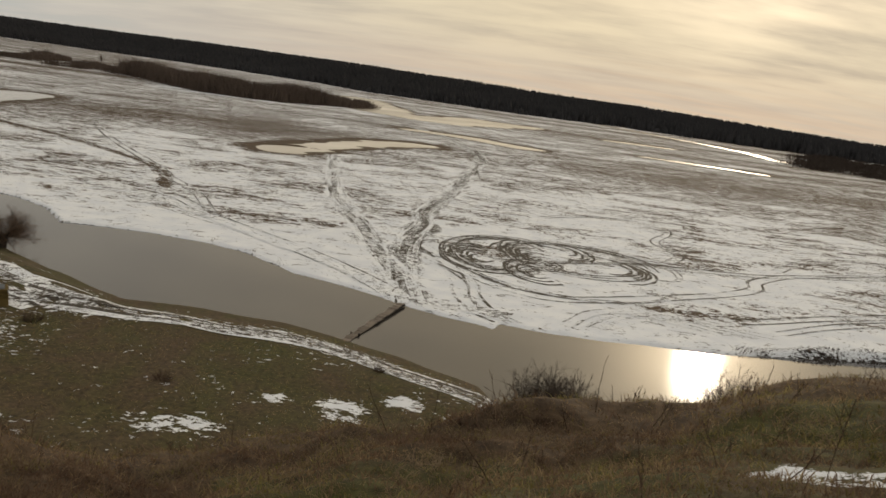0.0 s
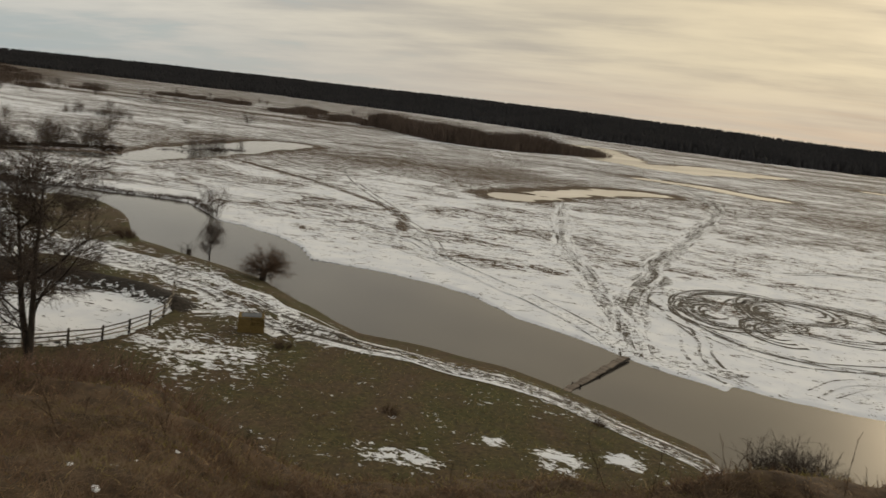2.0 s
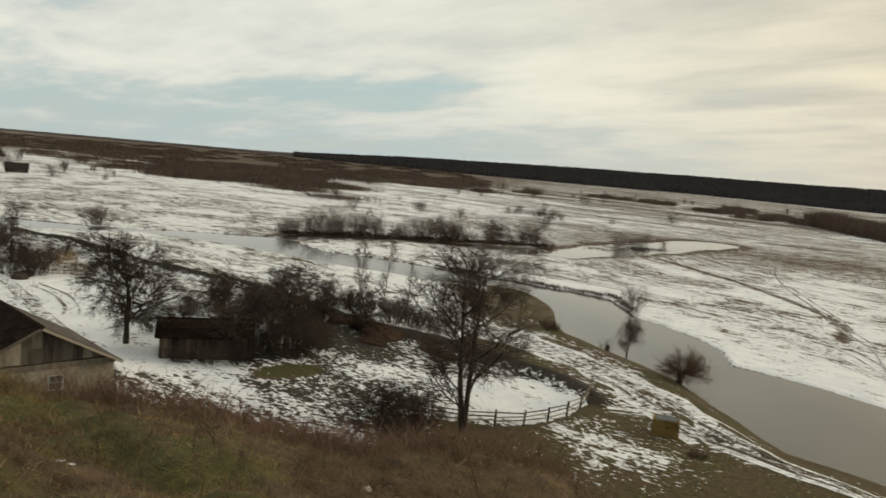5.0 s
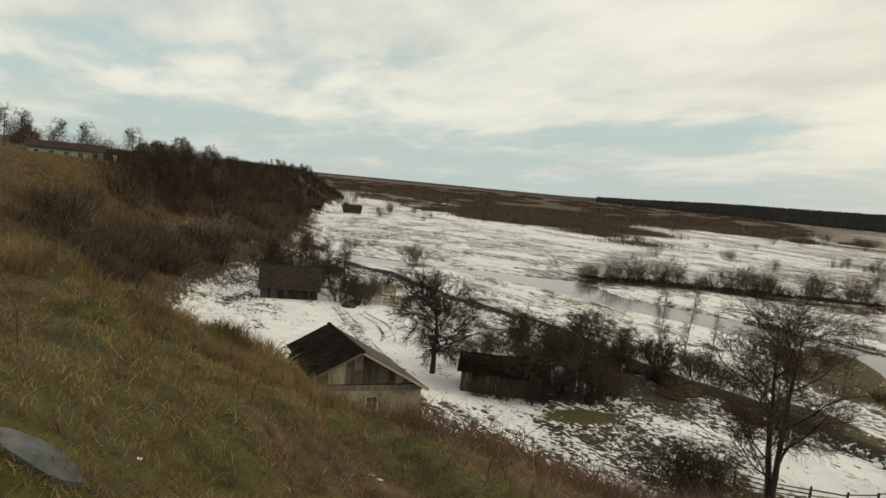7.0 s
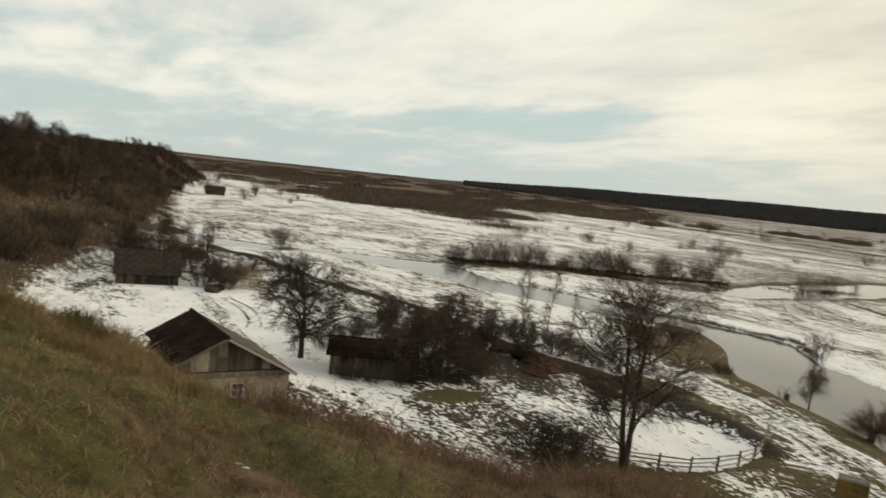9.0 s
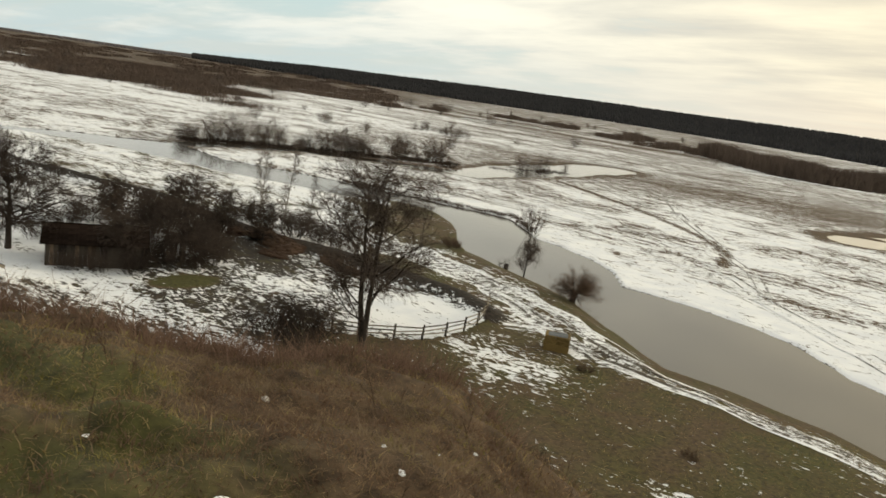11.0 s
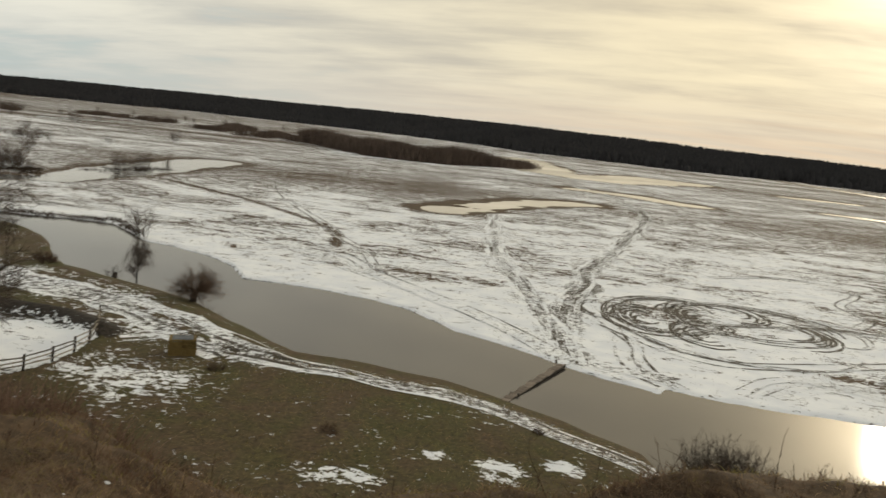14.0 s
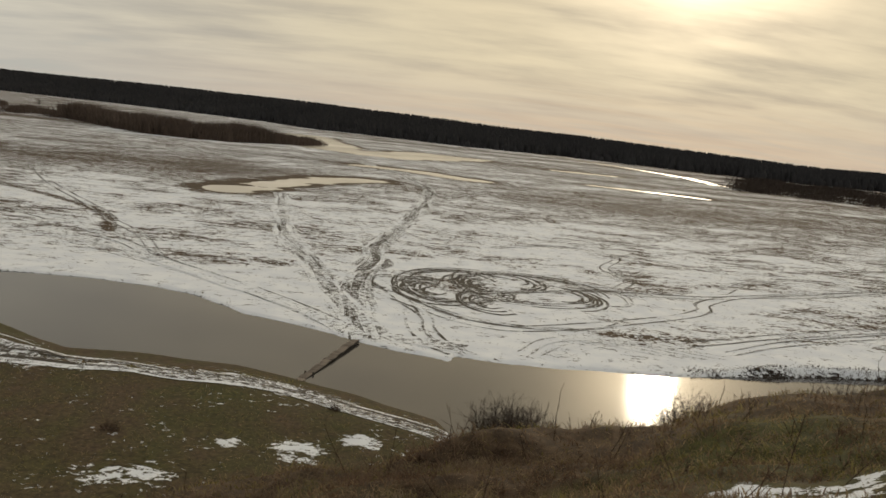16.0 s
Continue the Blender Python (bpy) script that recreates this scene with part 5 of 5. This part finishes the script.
    return parent


def roof_slope(parent, mat, length, run, rise, ridge, side, courses, thick=0.05, name="roof_panel", along_x=True, seed=0):
    """Sheets in overlapping courses down one slope; the ridge runs along x at the given height."""
    rng = np.random.default_rng(seed)
    down = math.hypot(run, rise)
    pitch = math.atan2(rise, run)
    cols = max(3, int(length / 1.1))
    for r in range(courses):
        for c in range(cols):
            bm = bmesh.new()
            w, d = length / cols + 0.04, down / courses + 0.12
            box(bm, (w, d, thick), (0, 0, 0), None, 0.008)
            ob = part(name, bm, mat, parent)
            s = (r + 0.5) * down / courses
            x = -length / 2 + (c + 0.5) * length / cols
            ob.matrix_basis = Matrix.Translation((x, side * s * math.cos(pitch), ridge - s * math.sin(pitch) + 0.02 * (courses - r) * 0.4 + rng.uniform(0, 0.012))) @ Euler((-side * (pitch - 0.02), 0, rng.normal() * 0.006)).to_matrix().to_4x4()


def small_window(parent, at, turn, wide=0.75, high=0.85):
    frame_bm = bmesh.new()
    for sx in (-1, 1):
        box(frame_bm, (0.07, 0.08, high), (sx * (wide / 2 - 0.035), 0, 0), None, 0.006)
    for z in (-1, 0, 1):
        box(frame_bm, (wide - 0.14, 0.06, 0.06 if z else 0.04), (0, 0.003, z * (high / 2 - 0.03)), None, 0.005)
    box(frame_bm, (0.04, 0.055, high - 0.12), (0, 0.006, 0))
    win = part("window", frame_bm, M_FRAME, parent, "small window with a flaking pale frame")
    win.matrix_basis = Matrix.Translation(at) @ turn
    for sx in (-1, 1):
        for sz in (-1, 1):
            bm = bmesh.new()
            box(bm, (wide / 2 - 0.075, 0.012, high / 2 - 0.06), (sx * wide / 4 * 0.9, 0.01, sz * high / 4 * 0.95))
            part("pane", bm, M_PANE, win)
    return win


M_FRAME = plain("flaking_frame_paint", (0.22, 0.25, 0.27), (0.42, 0.45, 0.46), 4.0, 0.7, relief=0.3)
# the old cottage at the foot of the hill; its ridge runs along its own x, the near gable looks to +x
house = empty("old_cottage", Matrix.Translation((-49.4, 12.8, 2.42)) @ Matrix.Rotation(radians(2), 4, "Z"), "old plastered cottage with a board gable and a dark weathered roof", "house")
HL, HW, HS, HE, HR = 7.2, 4.3, 2.7, 2.2, 4.6   # length; half widths of the two sides; eaves; ridge
wall = bmesh.new()
for s in (-1, 1):
    box(wall, (HL, 0.3, HE + 0.6), (0, s * ((HW if s > 0 else HS) - 0.15), HE / 2 - 0.3))
box(wall, (0.3, HW + HS - 0.6, HE + 0.6), (-HL / 2 + 0.15, (HW - HS) / 2, HE / 2 - 0.3))
for y0, y1, z0, z1 in ((-HS + 0.3, 0.6, -0.6, HE), (1.45, HW - 0.3, -0.6, HE), (0.6, 1.45, -0.6, 0.85), (0.6, 1.45, 1.75, HE)):
    box(wall, (0.3, y1 - y0, z1 - z0), (HL / 2 - 0.15, (y0 + y1) / 2, (z0 + z1) / 2))
part("wall", wall, M_PLASTER, house)
quarter = Matrix.Rotation(radians(90), 4, "Z")
small_window(house, (HL / 2 - 0.06, 1.025, 1.3), Matrix.Rotation(radians(-90), 4, "Z") @ Matrix.Rotation(radians(180), 4, "Z"), 0.85, 0.9)
bm = bmesh.new()
box(bm, (0.10, HW + HS + 0.1, 0.34), (HL / 2 + 0.04, (HW - HS) / 2, HE + 0.12), None, 0.01)
part("gable_beam", bm, M_BOARD, house)
rng = np.random.default_rng(141)
boards(house, "gable_board", [M_BOARD, M_BOARD, M_OLDWOOD], 2 * HW - 0.3, 1, 15, (HL / 2 - 0.05, 0, HE + 0.34), quarter, top=lambda x: (1 - abs(x) / (HW + 0.05)) * (HR - HE) - 0.34 if x > -HS - 0.2 else 0, rng=rng)
boards(house, "gable_board", [M_OLDWOOD], 2 * HW - 0.3, 1, 15, (-HL / 2 + 0.05, 0, HE + 0.02), quarter, top=lambda x: (1 - abs(x) / (HW + 0.05)) * (HR - HE) - 0.05 if x > -HS - 0.2 else 0, rng=rng)
bm = bmesh.new()
box(bm, (0.05, 0.7, 0.75), (HL / 2 + 0.01, -0.05, HE + 0.8), None, 0.01)
part("loft_hatch", bm, M_OLDWOOD, house, "dark loft hatch in the gable")
over, flare = 0.62, 0.22
slope = (HR - HE) / HW
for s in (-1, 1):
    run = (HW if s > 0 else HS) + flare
    # the slope towards -y gets the darker roofing, the other the paler
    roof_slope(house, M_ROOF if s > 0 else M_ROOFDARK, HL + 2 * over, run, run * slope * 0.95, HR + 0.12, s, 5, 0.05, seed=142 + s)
    bm = bmesh.new()
    box(bm, (0.04, math.hypot(run, run * slope), 0.16), (0, 0, 0), None, 0.006)
    ob = part("bargeboard", bm, M_BOARD, house)
    ob.matrix_basis = Matrix.Translation((HL / 2 + over + 0.02, s * run / 2, HR + 0.06 - run * slope * 0.95 / 2)) @ Euler((-s * math.atan(slope * 0.95), 0, 0)).to_matrix().to_4x4()
bm = bmesh.new()
bmesh.ops.create_cone(bm, cap_ends=True, segments=8, radius1=0.13, radius2=0.13, depth=HL + 2 * over + 0.1, matrix=Matrix.Translation((0, 0, HR + 0.15)) @ Matrix.Rotation(radians(90), 4, "Y"))
part("ridge_cap", bm, M_ROOFDARK, house)
for x in (-2.4, 0.3, 2.5):
    bm = bmesh.new()
    box(bm, (0.9, 0.06, 1.7), (x, HW + 0.01, 1.0), None, 0.01)
    part("wall_panel", bm, M_BOARD, house)


M_HAYWALL = plain("brown_clay_boards", (0.07, 0.05, 0.034), (0.17, 0.125, 0.088), 1.6, 0.9, (4, 4, 0.5), 0.5, 0.4)


def farm_shed(name, at, turn, length, half, eaves, ridge, wall_mat, roof_mat, label, seed, boards_n=24):
    """A board shed: four boarded walls on a frame, two roof slopes."""
    rng = np.random.default_rng(seed)
    shed = empty(name, Matrix.Translation(on_land(*at, 0.1)) @ Matrix.Rotation(radians(turn), 4, "Z"), label, "shed")
    for s in (-1, 1):
        boards(shed, "wall_board", wall_mat, length, eaves, boards_n, (0, s * half, 0), Matrix(), rng=rng)
        boards(shed, "wall_board", wall_mat, 2 * half, 1, max(8, int(half * 6)), (s * length / 2, 0, 0), quarter, top=lambda x: eaves + (1 - abs(x) / half) * (ridge - eaves) - 0.03, rng=rng)
        roof_slope(shed, roof_mat, length + 0.7, half + 0.4, (half + 0.4) * (ridge - eaves) / half, ridge + 0.08, s, 4, 0.05, seed=seed + s)
    bm = bmesh.new()
    box(bm, (length + 0.74, 0.22, 0.06), (0, 0, ridge + 0.12), None, 0.02)
    part("ridge_cap", bm, roof_mat, shed)
    bm = bmesh.new()
    box(bm, (1.1, 0.06, min(1.9, eaves - 0.1)), (length * 0.2, -half - 0.05, min(1.9, eaves - 0.1) / 2), None, 0.01)
    door = part("door", bm, wall_mat[0] if isinstance(wall_mat, list) else wall_mat, shed)
    return shed


farm_shed("log_barn", (-101.5, 18.2), 81, 7.2, 2.9, 1.6, 4.0, [M_OLDWOOD], M_ROOFGREY, "low old barn with a broad grey sagging roof in the yard", 151)
farm_shed("garden_shed", (-57.1, 28.6), 63, 6.8, 1.9, 2.0, 2.9, [M_OLDWOOD, M_OLDWOOD, M_HAYWALL], M_ROOFDARK, "dark board shed with a low tarred roof", 161)

farm_shed("far_hut", (-330, 66), 70, 9.0, 3.0, 1.8, 3.6, [M_OLDWOOD], M_ROOFGREY, "small dark hut far off at the foot of the bluff", 163, 8)
farm_shed("far_hut", (-338, 86), 75, 8.0, 3.0, 1.8, 3.8, [M_OLDWOOD], M_ROOFGREY, "small dark hut far off on the snowy plain", 164, 8)

# the long house up on the bluff
lodge = empty("long_house", Matrix.Translation(on_land(-172.5, -15.5, 0.9)) @ Matrix.Rotation(radians(97), 4, "Z"), "long low house with brown roof and pale green walls", "house")
LL, LH = 13.5, 3.2
M_GREEN = plain("pale_green_wall_paint", (0.20, 0.23, 0.20), (0.30, 0.33, 0.28), 1.2, 0.9, relief=0.3)
bm = bmesh.new()
for s in (-1, 1):
    box(bm, (LL, 0.25, 2.4), (0, s * (LH - 0.125), 0.9))
    box(bm, (0.25, 2 * LH - 0.5, 2.4), (s * (LL / 2 - 0.125), 0, 0.9))
part("wall", bm, M_GREEN, lodge)
for s in (-1, 1):
    roof_slope(lodge, M_BRICKRED, LL + 1.0, LH + 0.5, 1.3, 3.35, s, 4, 0.06, seed=171 + s)
    boards(lodge, "gable_board", M_OLDWOOD, 2 * LH - 0.1, 1, 14, (s * (LL / 2 - 0.1), 0, 2.1), quarter, top=lambda x: (1 - abs(x) / LH) * 1.1)
for k in range(5):
    w = small_window(lodge, (-5.2 + 2.6 * k, -LH - 0.005, 1.1), Matrix(), 1.0, 1.1)
for x, y in ((-160, -31), (-157, -24), (-165, -3), (-178, -2)):
    pole = empty("power_pole", Matrix.Translation(on_land(x, y, 0.2)), "thin wooden power pole on the bluff", "power pole", "power poles")
    bm = bmesh.new()
    bmesh.ops.create_cone(bm, cap_ends=True, segments=8, radius1=0.12, radius2=0.08, depth=6.6, matrix=Matrix.Translation((0, 0, 3.3)))
    part("pole", bm, M_OLDWOOD, pole)
    bm = bmesh.new()
    box(bm, (0.1, 1.2, 0.1), (0, 0, 6.2), None, 0.01)
    part("crossarm", bm, M_OLDWOOD, pole)
bm = bmesh.new()
box(bm, (0.6, 0.6, 1.9), (0, 0, 0.8), None, 0.05)
box(bm, (0.75, 0.75, 0.15), (0, 0, 1.8), None, 0.03)
pillar = part("gate_pillar", bm, M_SNOW)
pillar.location = on_land(-163, -6.0, 0.1)
tagged(pillar, "white-washed gate pillar at the edge of the bluff", "pillar")

# ---- hay, heaps, stones ----
def heap(name, at, size, mat, seed, label, category, twigs=0, tone=None):
    rng = np.random.default_rng(seed)
    ob = empty(name, Matrix.Translation(on_land(*at, 0.1)) @ Matrix.Rotation(rng.uniform(0, 6), 4, "Z"), label, category, "heaps by the dyke" if category == "brush heap" else "")
    bm = bmesh.new()
    bmesh.ops.create_icosphere(bm, subdivisions=4, radius=1)
    for v in bm.verts:
        n = noise.noise(v.co * 2.1 + Vector((seed, 0, 0))) * 0.25 + noise.noise(v.co * 6 + Vector((0, seed, 0))) * 0.12
        v.co *= 1 + n
        v.co.z = max(v.co.z, -0.15)
        v.co = Vector((v.co.x * size[0], v.co.y * size[1], v.co.z * size[2]))
    part("mound", bm, mat, ob)
    if twigs:
        lines = []
        for _ in range(twigs):
            a, q = rng.uniform(0, 6.28), math.sqrt(rng.random())
            p = np.array([math.cos(a) * q * size[0], math.sin(a) * q * size[1], size[2] * math.sqrt(max(0, 1 - q * q)) * 0.9])
            lines.append(bough(rng, p, (rng.normal(), rng.normal(), rng.uniform(0, 0.7)), rng.uniform(0.4, 1.3), 0.014, 0.006, 3, 0.15, 0))
        v, f = tubes(lines, 3)
        from_arrays("brushwood", v, f, tone or M_TWIG, ob)
    return ob


for k, (x, y, sx, sy, sz) in enumerate([(-57.5, 46.5, 1.9, 1.3, 0.9), (-55.3, 46.2, 1.8, 1.2, 0.85), (-60.2, 46.6, 1.5, 1.2, 0.7), (-50.6, 47.2, 1.9, 1.0, 0.6), (-54.4, 43.6, 1.6, 0.9, 0.5), (-62.4, 45.2, 1.1, 0.9, 0.8), (-47.6, 46.4, 1.6, 0.9, 0.55)]):
    heap("brush_heap", (x, y), (sx, sy, sz), M_RUST, 180 + k, "heap of reddish brushwood and old hay by the dyke", "brush heap", 220, M_RUST)
for k, (x, y) in enumerate([(-94.5, 24.6), (-96.0, 25.6)]):
    heap("wood_pile", (x, y), (1.2, 0.9, 0.8), M_OLDWOOD, 190 + k, "snow-topped heap of dark firewood in the yard", "wood pile", 90)

hay = empty("hay_stack", Matrix.Translation(on_land(-26.0, 46.6, 0.05)) @ Matrix.Rotation(radians(28), 4, "Z"), "small square stack of ochre hay under a grey sheet", "hay stack")
for k, (x, y, z, w) in enumerate([(-0.45, 0, 0.3, 0.9), (0.45, 0.02, 0.3, 0.88), (-0.45, 0.03, 0.86, 0.86), (0.42, -0.02, 0.86, 0.9)]):
    bm = bmesh.new()
    bmesh.ops.create_cube(bm, size=1)
    bmesh.ops.subdivide_edges(bm, edges=bm.edges[:], cuts=5, use_grid_fill=True)
    for v in bm.verts:
        v.co = Vector((v.co.x * w, v.co.y * 1.3, v.co.z * 0.56)) * (1 + 0.06 * noise.noise(v.co * 5 + Vector((k, 0, 0))))
        v.co += Vector((x, y, z))
    part("bale", bm, M_HAY, hay)
bm = bmesh.new()
bmesh.ops.create_grid(bm, x_segments=14, y_segments=12, size=0.5)
for v in bm.verts:
    edge = max(abs(v.co.x), abs(v.co.y)) * 2
    v.co = Vector((v.co.x * 1.7, v.co.y * 1.25, 1.19 - 0.14 * max(0, edge - 0.7) / 0.3 + 0.03 * noise.noise(v.co * 7)))
bmesh.ops.solidify(bm, geom=bm.faces[:], thickness=0.015)
part("sheet", bm, M_STONE, hay, "dull grey sheet on top")

# ---- the hillside under the camera: grass, weeds, stones ----
def blades(name, seed, count, az_lo, az_hi, r_lo, r_hi, high, wide, mat, label, want, clump=5, lean=0.5):
    """Blades of grass in tufts, scattered over a sector of the hillside."""
    rng = np.random.default_rng(seed)
    a = np.radians(rng.uniform(az_lo, az_hi, count))
    r = np.sqrt(rng.uniform((r_lo / r_hi) ** 2, 1, count)) * r_hi
    x, y = -np.sin(a) * r, np.cos(a) * r
    z, snow, green, mud = ground_at(x, y)
    keep = (rng.random(count) < want(green, r, np.degrees(a), x, y)) & (snow < 0.35)
    x, y, z, r = x[keep], y[keep], z[keep], r[keep]
    n = len(x)
    x, y, z, r = (np.repeat(q, clump) for q in (x, y, z, r))
    m = n * clump
    size = np.repeat(rng.uniform(0.6, 1.3, n), clump)
    x = x + rng.normal(size=m) * 0.05 * (1 + r * 0.06)
    y = y + rng.normal(size=m) * 0.05 * (1 + r * 0.06)
    h = high * size * rng.uniform(0.5, 1.15, m)
    w = wide * (0.6 + r / 20) * rng.uniform(0.6, 1.2, m)
    t = rng.uniform(0, np.pi, m)
    bend = np.repeat(rng.normal(size=(n, 2)) * 0.3, clump, 0) + rng.normal(size=(m, 2)) * lean
    off = np.stack([np.cos(t) * w, np.sin(t) * w, np.zeros(m)], -1)
    lo = np.stack([x, y, z - 0.04], -1)
    mid = lo + np.stack([bend[:, 0] * h * 0.3, bend[:, 1] * h * 0.3, h * 0.6], -1)
    top = lo + np.stack([bend[:, 0] * h, bend[:, 1] * h, h * 0.95], -1)
    v = np.stack([lo - off, lo + off, mid + off * 0.8, mid - off * 0.8, top], 1).reshape(-1, 3)
    i = np.arange(m)[:, None] * 5
    f = np.concatenate([i + np.array([[0, 1, 2]]), i + np.array([[0, 2, 3]]), i + np.array([[3, 2, 4]])])
    return tagged(from_arrays(name, v, f, mat), label, "grass", kind="stuff")


blades("turf_grass", 201, 60000, -42, 104, 3.2, 14, 0.075, 0.006, M_TURF, "short matted green-brown turf on the hillside", lambda g, r, a, x, y: np.clip(0.30 + 0.6 * g, 0.15, 1), 5, 0.9)
blades("meadow_grass", 205, 30000, -12, 47, 27, 52, 0.09, 0.007, M_TURF, "short rough grass of the riverside meadow", lambda g, r, a, x, y: np.where(ground_at(x, y)[0] < 0.35, 0.0, 0.75), 3, 1.0)
blades("close_turf", 206, 9000, -42, 104, 1.3, 4.2, 0.06, 0.0045, M_TURF, "short matted turf at the top of the hill", lambda g, r, a, x, y: np.full(x.shape, 0.9), 5, 0.9)
blades("near_dry_grass", 204, 26000, -42, 104, 2.8, 9, 0.10, 0.006, M_DRY, "tawny dead grass on the hillside", lambda g, r, a, x, y: np.clip(0.85 - 0.6 * g, 0.25, 1) * np.where(a > 58, 0.6, 1.0), 6, 0.9)
blades("dry_grass", 202, 46000, -42, 104, 3.4, 26, 0.14, 0.006, M_DRY, "tall dry tawny grass along the hill's edge", lambda g, r, a, x, y: np.clip(0.75 - g, 0.08, 1) * np.where(a > 66, 0.22, np.where((a > 58) & (r < 9.5), 0.4, 1.0)), 5, 0.8)
blades("fringe_grass", 207, 12000, 74, 104, 10.2, 13.4, 0.26, 0.0045, M_STRAW, "pale feathery dead grass along the brow of the hill", lambda g, r, a, x, y: np.clip(0.9 - g, 0.15, 1), 4, 0.5)

rng = np.random.default_rng(211)
lip_brush = []
for k in range(380):
    a = rng.uniform(29, 71)
    q = 11.5 + 1.2 * math.sin(math.radians(a * 5)) + rng.uniform(-0.5, 6)
    lip_brush.append((-math.sin(math.radians(a)) * q, math.cos(math.radians(a)) * q, rng.uniform(0.35, 1.0)))
thicket("lip_brush", 212, lip_brush, 0.62, 0.45, 90, "reddish-brown dead brush along the brow of the hill", M_WEED, 0.7)
stalks, sprigs = [], []
for k in range(620):
    a = rng.uniform(-40, 100)
    lip = 11.5 + 1.2 * math.sin(math.radians(a * 5)) + rng.normal() * 2.2
    if 2 < a < 26 and rng.random() < 0.6:
        continue
    x, y = -math.sin(math.radians(a)) * lip, math.cos(math.radians(a)) * lip
    h = rng.gamma(3.0, 0.09)
    b = bough(rng, on_land(x, y, 0.05), (rng.normal() * 0.25, rng.normal() * 0.25, 1), h, 0.006, 0.003, 4, 0.08, 0.02)
    stalks.append(b)
    sprigs += fork(rng, b, rng.integers(2, 7), h * 0.35, 0.004, 34, 0.12, 0.06, 2, 0.35, 0.5, 0.0025)
v, f = tubes(stalks + sprigs, 3)
tagged(from_arrays("dry_weeds", v, f, M_RUST), "thin dead weed stalks on the brow of the hill", "weeds", kind="stuff")

brow = bare_bush("brow_bush", 221, 1.7, 1.2, foot_out=0.35, stems=26, twigs=10, fine=0.0068, label="small bare dark bush on the brow of the hill", group="bushes on the brow")
for a, r, s in [(-11.6, 11.3, 0.50), (-10.7, 11.4, 0.44), (-12.7, 11.3, 0.46), (-14.5, 11.6, 0.28), (-24.4, 13.0, 0.5), (-34.0, 13.4, 0.5), (-35.2, 13.4, 0.4), (-16.5, 14.5, 0.5), (46.0, 17.0, 0.5), (60, 16, 0.45), (30, 15, 0.4)]:
    place(brow, -math.sin(math.radians(a)) * r, math.cos(math.radians(a)) * r, a, s)


def stone(name, at, size, seed, mat, label, category="stone", group=""):
    bm = bmesh.new()
    bmesh.ops.create_icosphere(bm, subdivisions=3, radius=1)
    for v in bm.verts:
        v.co *= 1 + 0.3 * noise.noise(v.co * 1.6 + Vector((seed * 3.1, 0, 0))) + 0.08 * noise.noise(v.co * 5)
        v.co = Vector((v.co.x * size[0], v.co.y * size[1], v.co.z * size[2]))
    ob = part(name, bm, mat)
    ob.location = on_land(*at, size[2] * 0.25)
    ob.rotation_euler = (0, 0, seed * 1.3)
    return tagged(ob, label, category, group)


bm = bmesh.new()
rim, core = [], bm.verts.new((-3.9, -0.40, land_height(-3.9, -0.40) + 0.035))
for k in range(28):
    a = k * 2 * math.pi / 28
    q = 1 + 0.16 * math.sin(2 * a + 0.6) + 0.10 * math.sin(3 * a) + 0.05 * math.sin(7 * a)
    x, y = -3.9 + 0.12 * q * math.cos(a), -0.40 + 0.22 * q * math.sin(a)
    rim.append((bm.verts.new((x, y, land_height(x, y) + 0.03)), bm.verts.new((x * 1.004, y * 1.02, land_height(x, y) - 0.08))))
for (a, b), (c, d) in zip(rim, rim[1:] + rim[:1]):
    bm.faces.new((core, a, c))
    bm.faces.new((a, b, d, c))
tagged(part("stone_slab", bm, M_STONE), "flat grey stone slab sunk into the hillside turf", "stone")
for k, (t_az, r, s) in enumerate([(39.5, 5.2, 0.065), (53.4, 4.5, 0.09), (72.7, 7.0, 0.06), (63.6, 8.9, 0.06), (63.5, 5.5, 0.05), (89.5, 4.8, 0.045), (72.0, 6.9, 0.05), (41.2, 5.6, 0.05), (80.0, 10.2, 0.06), (36.8, 6.6, 0.05), (34.0, 7.4, 0.06), (84, 11.5, 0.09)]):
    stone("snow_lump", (-math.sin(math.radians(t_az)) * r, math.cos(math.radians(t_az)) * r), (s * 0.75, s * 0.45, s * 0.22), k + 2, M_SNOW, "small lump of old snow in the hillside grass", "snow lump", "snow lumps")
for k, (t_az, r, s) in enumerate([(50.8, 7.3, 0.12), (38.4, 5.8, 0.06)]):
    stone("pale_stone", (-math.sin(math.radians(t_az)) * r, math.cos(math.radians(t_az)) * r), (s * 0.8, s * 0.4, s * 0.3), k + 31, M_PALE, "weathered pale grey stone in the hillside grass", "stone", "stones in the grass")
x, y = -math.sin(math.radians(48.6)) * 6.5, math.cos(math.radians(48.6)) * 6.5
v, f = tubes([bough(np.random.default_rng(231), (x, y, land_height(x, y) + 0.05), (0.8, 0.5, 0.05), 0.34, 0.012, 0.008, 5, 0.05, 0)], 6)
tagged(from_arrays("dry_stick", v, f, M_REED, smooth=True), "pale dry broken stick lying in the grass", "stick")
